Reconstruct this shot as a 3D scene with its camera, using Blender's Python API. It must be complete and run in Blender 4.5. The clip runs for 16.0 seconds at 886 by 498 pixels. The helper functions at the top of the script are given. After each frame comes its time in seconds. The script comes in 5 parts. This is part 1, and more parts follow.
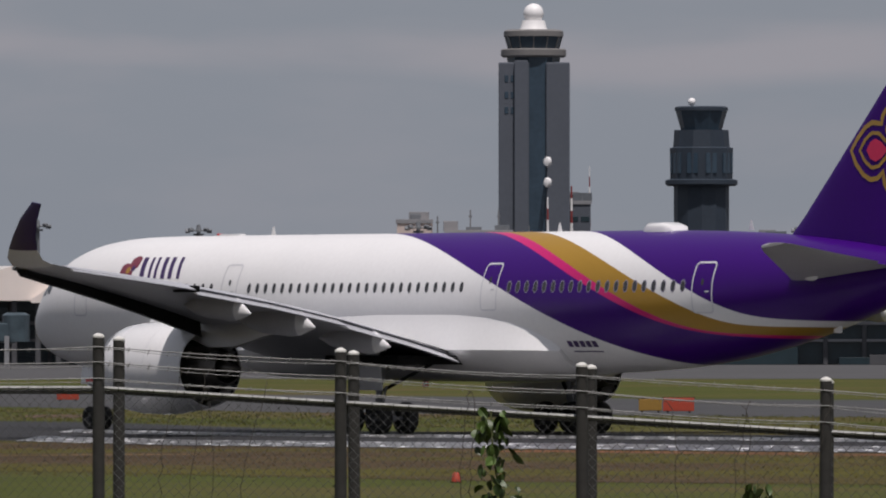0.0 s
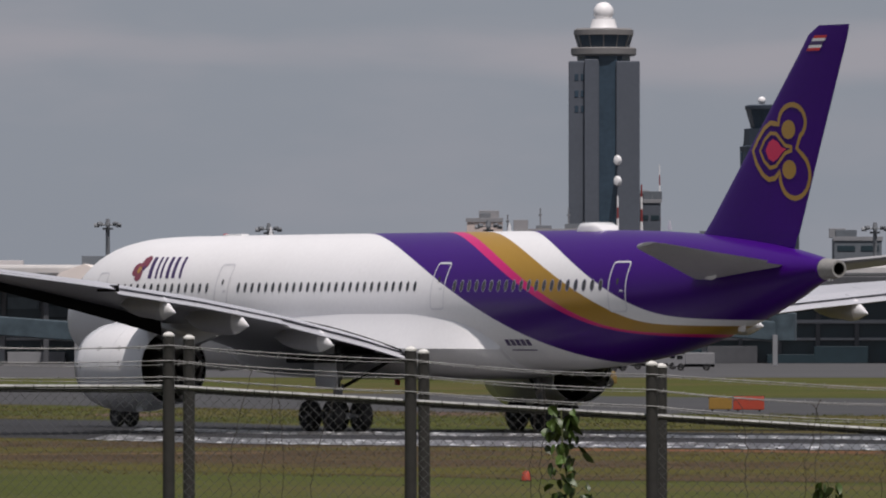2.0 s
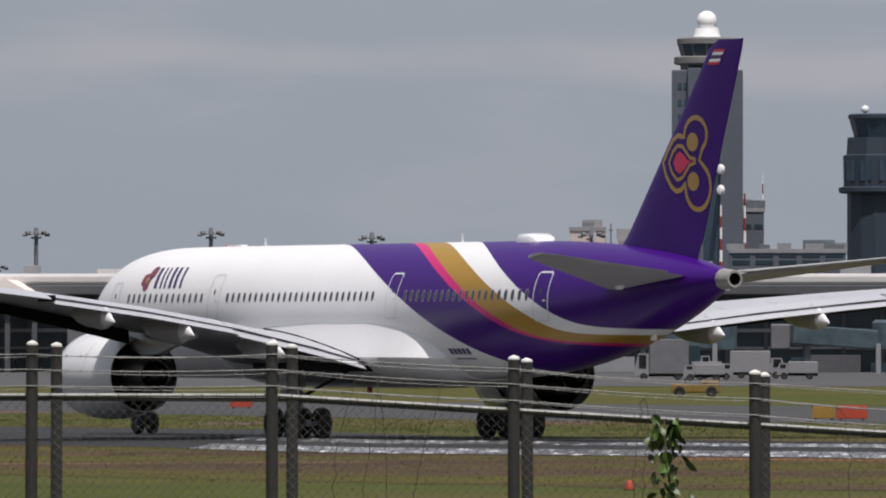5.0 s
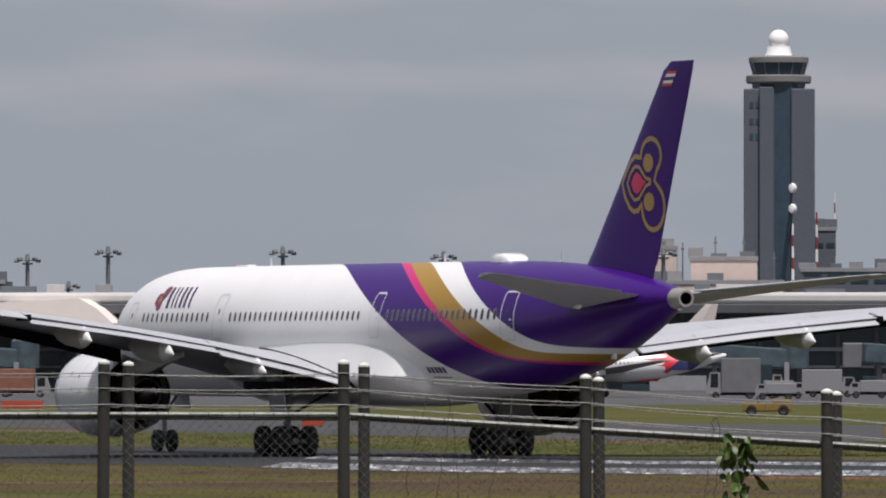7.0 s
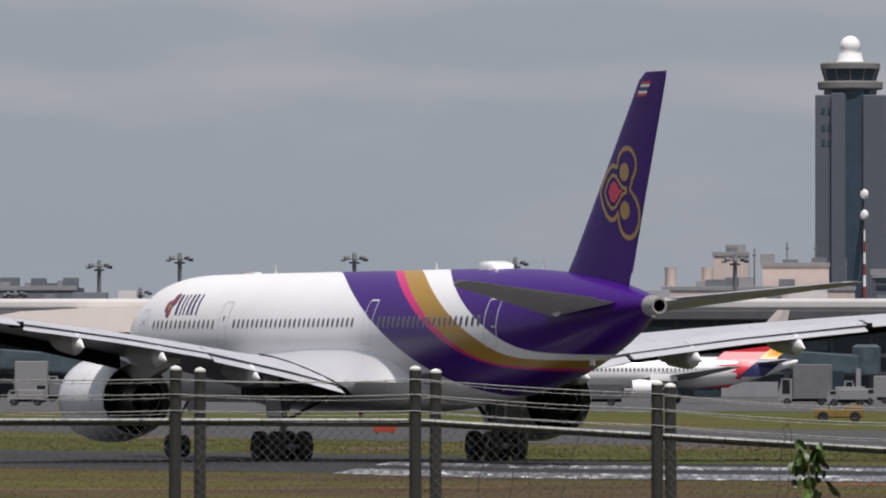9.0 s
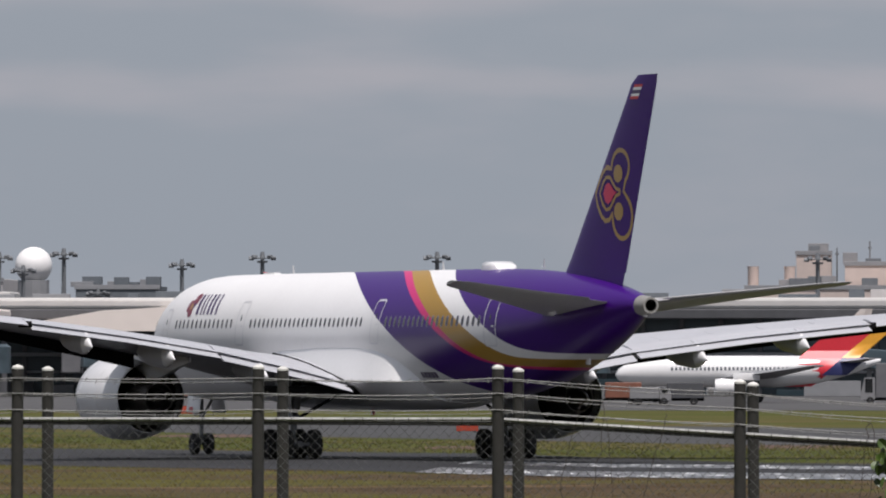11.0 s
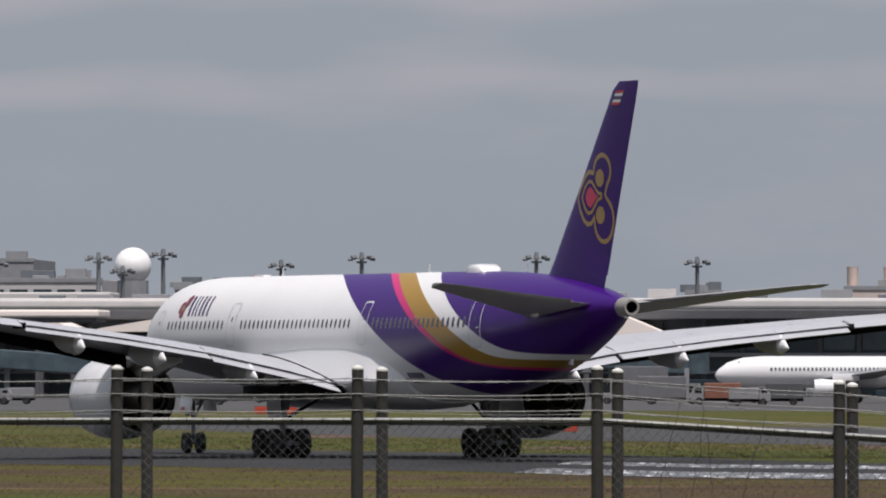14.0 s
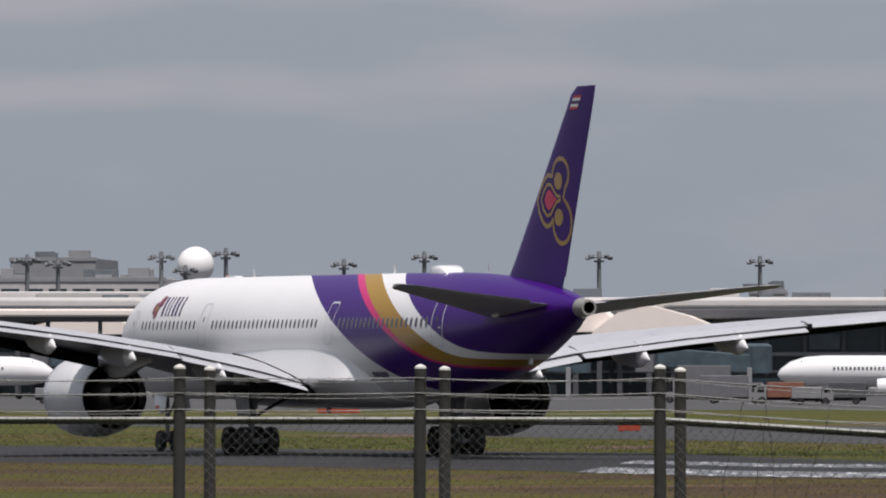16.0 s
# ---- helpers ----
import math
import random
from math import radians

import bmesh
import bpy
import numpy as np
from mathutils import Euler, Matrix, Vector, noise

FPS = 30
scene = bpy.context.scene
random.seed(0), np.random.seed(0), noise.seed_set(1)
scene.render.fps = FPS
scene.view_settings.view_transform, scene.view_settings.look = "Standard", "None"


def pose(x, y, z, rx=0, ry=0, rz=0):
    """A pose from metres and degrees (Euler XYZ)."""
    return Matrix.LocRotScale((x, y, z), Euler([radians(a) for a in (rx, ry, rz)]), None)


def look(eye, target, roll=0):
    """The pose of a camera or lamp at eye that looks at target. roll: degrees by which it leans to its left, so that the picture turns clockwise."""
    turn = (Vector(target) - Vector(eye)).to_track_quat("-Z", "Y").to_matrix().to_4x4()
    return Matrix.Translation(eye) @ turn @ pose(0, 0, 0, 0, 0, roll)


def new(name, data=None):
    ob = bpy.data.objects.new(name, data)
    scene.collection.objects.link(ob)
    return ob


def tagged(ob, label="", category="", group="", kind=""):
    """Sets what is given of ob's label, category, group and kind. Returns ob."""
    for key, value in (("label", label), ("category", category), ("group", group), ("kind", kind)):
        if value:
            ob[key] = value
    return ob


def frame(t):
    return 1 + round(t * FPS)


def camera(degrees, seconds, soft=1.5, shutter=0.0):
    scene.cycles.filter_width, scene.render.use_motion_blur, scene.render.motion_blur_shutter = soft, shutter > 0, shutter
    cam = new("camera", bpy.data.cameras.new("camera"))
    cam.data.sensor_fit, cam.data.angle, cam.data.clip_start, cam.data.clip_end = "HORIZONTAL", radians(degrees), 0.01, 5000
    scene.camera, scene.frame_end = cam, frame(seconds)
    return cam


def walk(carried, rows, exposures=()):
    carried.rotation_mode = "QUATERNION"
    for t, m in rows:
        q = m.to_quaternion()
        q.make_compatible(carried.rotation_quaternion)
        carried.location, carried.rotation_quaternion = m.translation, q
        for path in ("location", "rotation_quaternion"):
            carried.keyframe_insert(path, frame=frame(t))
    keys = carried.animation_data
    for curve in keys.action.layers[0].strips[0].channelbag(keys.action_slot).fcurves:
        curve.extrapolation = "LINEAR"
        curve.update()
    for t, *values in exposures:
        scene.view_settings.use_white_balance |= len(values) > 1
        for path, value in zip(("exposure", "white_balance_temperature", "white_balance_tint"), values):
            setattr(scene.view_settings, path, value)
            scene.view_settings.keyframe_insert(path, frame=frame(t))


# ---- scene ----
EYE = (0.0, 0.0, 4.23)
PAN = [  # seconds, azimuth and elevation in degrees
    (0.0, -0.467, 0.456), (0.5, -0.572, 0.446), (1.0, -0.656, 0.442), (1.5, -0.730, 0.444),
    (2.0, -0.828, 0.449), (2.5, -0.943, 0.452), (3.0, -1.034, 0.458), (5.5, -1.459, 0.512),
    (6.0, -1.564, 0.536), (6.5, -1.647, 0.569), (7.0, -1.730, 0.592), (7.5, -1.800, 0.614),
    (8.0, -1.869, 0.628), (8.5, -1.979, 0.623), (9.0, -2.099, 0.624), (11.5, -2.636, 0.619),
    (12.0, -2.745, 0.625), (12.5, -2.821, 0.626), (13.0, -2.893, 0.624), (13.5, -2.958, 0.620),
    (14.0, -3.037, 0.621), (14.5, -3.115, 0.622), (15.0, -3.193, 0.623), (15.5, -3.249, 0.620),
    (16.0, -3.360, 0.617),
]


def toward(az, el):
    """A target one kilometre off, at an azimuth to the right of the control tower and an elevation."""
    a, e = radians(az), radians(el)
    return (1000 * math.sin(a) * math.cos(e), 1000 * math.cos(a) * math.cos(e), EYE[2] + 1000 * math.sin(e))


cam = camera(4.5647, 16.0, soft=2.0)
walk(cam, [(t, look(EYE, toward(az, el))) for t, az, el in PAN],
     exposures=[(0.0, -0.40, 6300, 18), (2.5, -0.27, 6300, 18), (3.6, -0.16, 6200, 16), (5.3, 0.0, 6250, 16), (16.0, -0.05, 6250, 16)])

# ---- light ----
SUN_AZ, SUN_EL = 163.0, 67.0   # compass-like azimuth to the right of the tower, elevation
world = bpy.data.worlds.new("sky")
scene.world = world
world.use_nodes = True
wn, wl = world.node_tree.nodes, world.node_tree.links
wn.clear()


def wnode(kind, **values):
    nd = wn.new(kind)
    for k, val in values.items():
        nd.inputs[k].default_value = val
    return nd


sky = wn.new("ShaderNodeTexSky")
sky.sky_type, sky.sun_disc = "NISHITA", False
sky.sun_elevation, sky.sun_rotation = radians(SUN_EL), radians(SUN_AZ)
# a hazy cloud deck over the clear sky
coord = wn.new("ShaderNodeTexCoord")


def wmath(kind, a, c):
    nd = wn.new("ShaderNodeMath")
    nd.operation = kind
    for i, val in enumerate((a, c)):
        if isinstance(val, (int, float)):
            nd.inputs[i].default_value = val
        else:
            wl.new(val, nd.inputs[i])
    return nd.outputs[0]


def wnoise(stretch, scale, detail, rough=0.5, shift=0.0):
    """Cloud noise drawn out along the horizon."""
    mp = wn.new("ShaderNodeMapping")
    mp.inputs["Scale"].default_value = stretch
    mp.inputs["Location"].default_value = (shift, 0, 0)
    wl.new(coord.outputs["Generated"], mp.inputs["Vector"])
    nd = wnode("ShaderNodeTexNoise", Scale=scale, Detail=detail, Roughness=rough)
    wl.new(mp.outputs["Vector"], nd.inputs["Vector"])
    return nd.outputs["Fac"]


def wspan(value, a, b):
    nd = wn.new("ShaderNodeMapRange")
    nd.interpolation_type = "SMOOTHSTEP"
    nd.inputs["From Min"].default_value, nd.inputs["From Max"].default_value = a, b
    wl.new(value, nd.inputs["Value"])
    return nd.outputs["Result"]


lift = wn.new("ShaderNodeSeparateXYZ")
wl.new(coord.outputs["Generated"], lift.inputs[0])
# stratus in layers: soft banks drawn out along the horizon, ragged at their edges
sway = wmath("MULTIPLY", wmath("SUBTRACT", wnoise((26, 26, 60), 1.0, 3.0), 0.5), 0.007)
level = wmath("ADD", lift.outputs["Z"], sway)
layers = wmath("SINE", wmath("ADD", wmath("MULTIPLY", level, 700.0), -16.4), 0.0)
banks = wspan(wmath("ADD", wmath("MULTIPLY", layers, 0.20), wnoise((17, 17, 85), 1.5, 5.0, 0.5, 3.0)), 0.36, 0.86)
# the banks thin out towards the horizon
banks = wmath("MULTIPLY", banks, wspan(lift.outputs["Z"], 0.0185, 0.0245))
banks = wmath("MAXIMUM", banks, wmath("MULTIPLY", wspan(wnoise((22, 22, 60), 1.6, 4.0, 0.55, 7.0), 0.48, 0.72), 0.28))
tone = wn.new("ShaderNodeMix")
tone.data_type = "RGBA"
tone.inputs[6].default_value = (0.316, 0.354, 0.386, 1)
tone.inputs[7].default_value = (0.412, 0.412, 0.430, 1)
wl.new(banks, tone.inputs[0])
clear = wnode("ShaderNodeBackground", Strength=0.06)
wl.new(sky.outputs["Color"], clear.inputs["Color"])
cloud = wnode("ShaderNodeBackground", Strength=1.0)
wl.new(tone.outputs[2], cloud.inputs["Color"])
both = wnode("ShaderNodeMixShader", Fac=0.9)
wl.new(clear.outputs["Background"], both.inputs[1])
wl.new(cloud.outputs["Background"], both.inputs[2])
wout = wn.new("ShaderNodeOutputWorld")
wl.new(both.outputs["Shader"], wout.inputs["Surface"])

sun = new("sun", bpy.data.lights.new("sun", "SUN"))
sun.data.energy, sun.data.angle, sun.data.color = 4.6, radians(2), (1.0, 0.95, 0.87)
sa, se = radians(SUN_AZ), radians(SUN_EL)
sun.matrix_world = look((200 * math.sin(sa) * math.cos(se), 200 * math.cos(sa) * math.cos(se), 200 * math.sin(se)), (0, 0, 0))


# ---- materials ----
def paint(name, color, rough=0.5, metal=0.0, vary=0.12, scale=3.0, fine=40.0, bump=0.0, coat=0.0, second=None, spread=(0.4, 0.6), shine=0.5):
    """A surface with variation at two scales; second: a colour that comes through in patches."""
    m = bpy.data.materials.new(name)
    m.use_nodes = True
    nt, b = m.node_tree, m.node_tree.nodes["Principled BSDF"]
    N, Lk = nt.nodes, nt.links
    tc = N.new("ShaderNodeTexCoord")
    big = N.new("ShaderNodeTexNoise")
    big.inputs["Scale"].default_value, big.inputs["Detail"].default_value = scale, 6
    small = N.new("ShaderNodeTexNoise")
    small.inputs["Scale"].default_value, small.inputs["Detail"].default_value = fine, 4
    for nd in (big, small):
        Lk.new(tc.outputs["Object"], nd.inputs["Vector"])
    add = N.new("ShaderNodeMath")
    add.operation = "ADD"
    Lk.new(big.outputs["Fac"], add.inputs[0]), Lk.new(small.outputs["Fac"], add.inputs[1])
    span = N.new("ShaderNodeMapRange")
    span.inputs["From Min"].default_value, span.inputs["From Max"].default_value = 0.7, 1.3
    span.inputs["To Min"].default_value, span.inputs["To Max"].default_value = 1 - vary, 1 + vary
    Lk.new(add.outputs[0], span.inputs["Value"])
    mul = N.new("ShaderNodeMix")
    mul.data_type, mul.blend_type = "RGBA", "MULTIPLY"
    mul.inputs[0].default_value = 1
    mul.inputs[6].default_value = (*color, 1)
    if second:
        ramp = N.new("ShaderNodeMapRange")
        ramp.inputs["From Min"].default_value, ramp.inputs["From Max"].default_value = spread
        Lk.new(big.outputs["Fac"], ramp.inputs["Value"])
        two = N.new("ShaderNodeMix")
        two.data_type = "RGBA"
        two.inputs[6].default_value, two.inputs[7].default_value = (*color, 1), (*second, 1)
        Lk.new(ramp.outputs["Result"], two.inputs[0])
        Lk.new(two.outputs[2], mul.inputs[6])
    Lk.new(span.outputs["Result"], mul.inputs[7])
    Lk.new(mul.outputs[2], b.inputs["Base Color"])
    b.inputs["Roughness"].default_value, b.inputs["Metallic"].default_value = rough, metal
    b.inputs["Coat Weight"].default_value = coat
    b.inputs["Specular IOR Level"].default_value = shine
    b.inputs["Coat Roughness"].default_value = 0.16
    if bump:
        bp = N.new("ShaderNodeBump")
        bp.inputs["Strength"].default_value, bp.inputs["Distance"].default_value = bump, 0.05
        Lk.new(small.outputs["Fac"], bp.inputs["Height"])
        Lk.new(bp.outputs["Normal"], b.inputs["Normal"])
    return m


PURPLE, GOLD, PINK, WHITE = (0.041, 0.0012, 0.155), (0.36, 0.205, 0.026), (0.55, 0.015, 0.15), (0.78, 0.775, 0.77)
M = {
    "white": paint("white_paint", WHITE, 0.2, vary=0.03, scale=0.25, fine=6, coat=0.6),
    "purple": paint("purple_paint", PURPLE, 0.35, vary=0.06, scale=0.3, fine=5, coat=0.08, shine=0.1),
    "gold": paint("gold_paint", GOLD, 0.35, vary=0.05, scale=0.4, coat=0.3),
    "pink": paint("pink_paint", PINK, 0.35, vary=0.05, coat=0.3),
    "grey_wing": paint("grey_wing_paint", (0.42, 0.425, 0.45), 0.38, vary=0.07, scale=0.5, fine=8),
    "pale": paint("pale_grey_paint", (0.6, 0.6, 0.61), 0.4, vary=0.06, scale=0.6, fine=8),
    # near-black for dark parts; also colours in the shade below the wing
    "dark": paint("dark_metal_and_shade", (0.006, 0.006, 0.006), 0.7, 0.0, 0.25, 1.5, 12, shine=0.15),
    "hot": paint("burnt_metal", (0.10, 0.09, 0.08), 0.42, 0.8, 0.25, 2.5, 20),
    "steel": paint("bare_metal", (0.5, 0.5, 0.5), 0.3, 0.9, 0.1, 2, 20),
    "rubber": paint("tyre_rubber", (0.014, 0.0135, 0.0135), 0.8, vary=0.25, scale=4, fine=30),
    "gear": paint("gear_paint", (0.17, 0.175, 0.18), 0.5, vary=0.2, scale=3, fine=25),
    "pane": paint("cabin_window", (0.05, 0.05, 0.054), 0.1, vary=0.1),
    "blue": paint("navy_paint", (0.018, 0.010, 0.085), 0.3, vary=0.1, coat=0.4),
    "red": paint("red_paint", (0.55, 0.02, 0.025), 0.4, vary=0.08),
    "outline": paint("door_outline", (0.62, 0.62, 0.64), 0.45, vary=0.05),
    "seam": paint("door_seam", (0.58, 0.58, 0.6), 0.5, vary=0.05),
    "letters": paint("dark_purple_letters", (0.045, 0.02, 0.10), 0.4, vary=0.08),
    "maroon": paint("maroon_paint", (0.19, 0.035, 0.06), 0.4, vary=0.08),
    "glass": paint("cockpit_glass", (0.012, 0.013, 0.015), 0.06, vary=0.05),
}


# ---- mesh helpers ----
def part(name, bm, material, parent=None, label="", smooth=True):
    """Links a bmesh as one mesh object, under a thing or a part."""
    bmesh.ops.recalc_face_normals(bm, faces=bm.faces)
    me = bpy.data.meshes.new(name)
    bm.to_mesh(me)
    bm.free()
    for p in me.polygons:
        p.use_smooth = smooth
    if smooth:
        me.set_sharp_from_angle(angle=radians(38))
    for mt in (material if isinstance(material, (list, tuple)) else [material]):
        me.materials.append(mt)
    ob = new(name, me)
    if parent:
        ob.parent = parent
    if label:
        tagged(ob, label)
    return ob


def share(name, me, parent, m):
    """Another object on one mesh."""
    ob = new(name, me)
    ob.parent = parent
    ob.matrix_basis = m
    return ob


def loft(rings, caps=True, closed=True):
    bm = bmesh.new()
    loops = [[bm.verts.new(p) for p in r] for r in rings]
    n = len(loops[0])
    for a, b in zip(loops, loops[1:]):
        for i in range(n if closed else n - 1):
            j = (i + 1) % n
            bm.faces.new((a[i], a[j], b[j], b[i]))
    if caps:
        bm.faces.new(loops[0]), bm.faces.new(loops[-1])
    return bm


def slab(bm, x0, x1, y0, y1, z0, z1, bevel=0.0):
    """Adds a box, with bevelled edges if wanted."""
    made = bmesh.ops.create_cube(bm, size=1)["verts"]
    for v in made:
        v.co = Vector(((x0 + x1) / 2 + v.co.x * (x1 - x0), (y0 + y1) / 2 + v.co.y * (y1 - y0), (z0 + z1) / 2 + v.co.z * (z1 - z0)))
    if bevel:
        edges = list({e for v in made for e in v.link_edges})
        bmesh.ops.bevel(bm, geom=edges, offset=bevel, segments=2, affect="EDGES", profile=0.5)
    return bm


def box(*dims, bevel=0.0):
    return slab(bmesh.new(), *dims, bevel=bevel)


def tube(bm, a, b, r0, r1=None, n=10):
    """Adds a tapered round bar from a to b."""
    a, b = Vector(a), Vector(b)
    q = (b - a).to_track_quat("Z", "Y")
    r1 = r0 if r1 is None else r1
    ends = []
    for c, r in ((a, r0), (b, r1)):
        ends.append([bm.verts.new(c + q @ Vector((r * math.cos(k * math.tau / n), r * math.sin(k * math.tau / n), 0))) for k in range(n)])
    for i in range(n):
        j = (i + 1) % n
        bm.faces.new((ends[0][i], ends[0][j], ends[1][j], ends[1][i]))
    bm.faces.new(ends[0][::-1]), bm.faces.new(ends[1])
    return bm


def bar(a, b, r0, r1=None, n=10):
    return tube(bmesh.new(), a, b, r0, r1, n)


def turned(profile, axis="x", n=32, caps=False):
    """A surface of revolution about an axis through the origin: (along, radius) pairs."""
    rings = []
    for s, r in profile:
        ring = []
        for k in range(n):
            u, w = r * math.cos(k * math.tau / n), r * math.sin(k * math.tau / n)
            ring.append((s, u, w) if axis == "x" else (u, s, w) if axis == "y" else (u, w, s))
        rings.append(ring)
    return loft(rings, caps)


def moved(bm, m):
    bmesh.ops.transform(bm, matrix=m, verts=bm.verts)
    return bm


def thing(name, label, category, m=None, group="", kind=""):
    ob = new(name)
    ob.empty_display_size = 0.5
    if m is not None:
        ob.matrix_basis = m
    return tagged(ob, label, category, group, kind)


# ---- ground ----
def rise(y):
    """The ground climbs gently from the airfield to the mound on which the camera stands."""
    u = min(max((285.0 - y) / 270.0, 0.0), 1.0)
    return 2.6 * u * u * (3 - 2 * u)


def sheet(name, corners, z, material, label, category, n=40):
    """A flat strip between two polylines with as many points each."""
    bm = bmesh.new()
    a, b = corners
    rows = []
    for (x0, y0), (x1, y1) in zip(a, b):
        rows.append([bm.verts.new((x0, y0, z)), bm.verts.new((x1, y1, z))])
    for r, s in zip(rows, rows[1:]):
        bm.faces.new((r[0], s[0], s[1], r[1]))
    return tagged(part(name, bm, material, smooth=False), label, category, kind="structure")


G = {
    "grass": paint("airfield_grass", (0.060, 0.070, 0.011), 0.9, vary=0.35, scale=0.035, fine=1.2, bump=0.4, second=(0.074, 0.058, 0.02), spread=(0.45, 0.62), shine=0.12),
    "dry": paint("dry_verge_grass", (0.078, 0.052, 0.028), 0.95, vary=0.5, scale=0.045, fine=0.6, bump=0.4, second=(0.060, 0.054, 0.010), spread=(0.42, 0.58), shine=0.12),
    "asphalt": paint("taxiway_asphalt", (0.033, 0.033, 0.035), 0.75, vary=0.25, scale=0.06, fine=2.0, shine=0.12),
    "runway": paint("runway_asphalt", (0.06, 0.06, 0.061), 0.8, vary=0.15, scale=0.05, fine=1.0, shine=0.12),
    "concrete": paint("apron_concrete", (0.078, 0.077, 0.078), 0.8, vary=0.12, scale=0.02, fine=0.5, shine=0.12),
    # heat shimmer over the taxiway, painted as white patches on grey
    "shimmer": paint("white_shimmer", (0.10, 0.10, 0.10), 0.3, vary=0.3, scale=0.42, fine=2.5, second=(0.8, 0.8, 0.8), spread=(0.56, 0.63)),
}
# the painted shimmer lies in narrow white streaks across the taxiway
shimmer = G["shimmer"].node_tree
lay = shimmer.nodes.new("ShaderNodeMapping")
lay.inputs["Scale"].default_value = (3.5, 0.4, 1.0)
shimmer.links.new([nd for nd in shimmer.nodes if nd.type == "TEX_COORD"][0].outputs["Object"], lay.inputs["Vector"])
for nd in [nd for nd in shimmer.nodes if nd.type == "TEX_NOISE"]:
    shimmer.links.new(lay.outputs["Vector"], nd.inputs["Vector"])
bm = bmesh.new()
ys = [-4500, -1500, -400, -60] + [15 + 13.5 * k for k in range(21)] + [320, 500, 1000, 2000, 4500]
rows = [[bm.verts.new((x, y, rise(y))) for x in (-4500, -600, -120, 0, 120, 600, 4500)] for y in ys]
for r, s in zip(rows, rows[1:]):
    for i in range(6):
        bm.faces.new((r[i], r[i + 1], s[i + 1], s[i]))
tagged(part("ground", bm, G["grass"]), "mown airfield grass, green with straw-coloured patches", "ground", kind="structure")
NEAR = [(420, -220), (60, 352), (10, 410), (-14, 434), (-23, 457), (-47, 496), (-120, 607), (-320, 912)]
FAR = [(540, -220), (80, 420), (12, 477), (-8.5, 500), (-22, 552), (-56, 600), (-135, 700), (-350, 1012)]
sheet("taxiway", (NEAR, FAR), 0.03, G["asphalt"], "dark asphalt taxiway with weathered patches", "taxiway")
sheet("dry_verge", ([(300, 150), (40, 300), (0, 325), (-30, 372), (-60, 395), (-180, 500), (-400, 700)],
                    [(400, -200 + 0), (60, 352), (10, 410), (-23, 457), (-47, 496), (-120, 607), (-320, 912)]), 0.015, G["dry"],
      "strip of dry brown grass and soil along the taxiway", "verge")
sheet("runway", ([(300, 380), (14, 588), (-10, 618), (-38, 690), (-80, 850), (-300, 1300)],
                 [(420, 480), (60, 720), (10, 760), (-40, 860), (-110, 1010), (-380, 1500)]), 0.015, G["runway"], "grey runway asphalt beyond the grass", "runway")
sheet("apron", ([(-1500, 1130), (1500, 1130)], [(-1500, 3900), (1500, 3900)]), 0.02, G["concrete"], "pale concrete apron in front of the terminal", "apron")


def along(xs, dy):
    """Points of the taxiway's near edge, moved by dy."""
    pts = sorted(NEAR)
    out = []
    for x in xs:
        for (xa, ya), (xb, yb) in zip(pts, pts[1:]):
            if xa <= x <= xb:
                out.append((x, ya + (yb - ya) * (x - xa) / (xb - xa) + dy))
                break
    return out


EDGE = [-21, -18, -14, -6, 0, 10, 25, 45, 60]
sheet("shoulder_shimmer", (along(EDGE, -2.0), along(EDGE, 21.0)), 0.045, G["shimmer"], "stripe of painted white shimmer along the taxiway shoulder", "marking")
EDGE = [-21, -14, -6, 0, 10, 25, 45]
sheet("shimmer_line", (along(EDGE, 40.0), along(EDGE, 56.0)), 0.045, G["shimmer"], "line of painted white shimmer on the taxiway", "marking")


G["clay"] = paint("orange_clay", (0.20, 0.085, 0.045), 0.95, vary=0.3, scale=0.25, fine=2.0, second=(0.078, 0.052, 0.028), spread=(0.42, 0.58), shine=0.12)
EDGE = [-3, 4, 10, 25, 45]
sheet("clay_edge", (along(EDGE, -12.0), along(EDGE, -4.0)), 0.02, G["clay"], "strip of bare orange clay beside the taxiway", "soil")
G["track"] = paint("pale_worn_track", (0.17, 0.11, 0.062), 0.95, vary=0.4, scale=0.2, fine=2.0, second=(0.085, 0.06, 0.026), spread=(0.45, 0.62), shine=0.12)
sheet("worn_track", ([(-75, 385), (-45, 388), (-26, 391), (-12, 399)], [(-75, 388.5), (-45, 391.5), (-26, 394.5), (-12, 402)]), 0.022, G["track"], "pale worn track along the dry verge", "track")


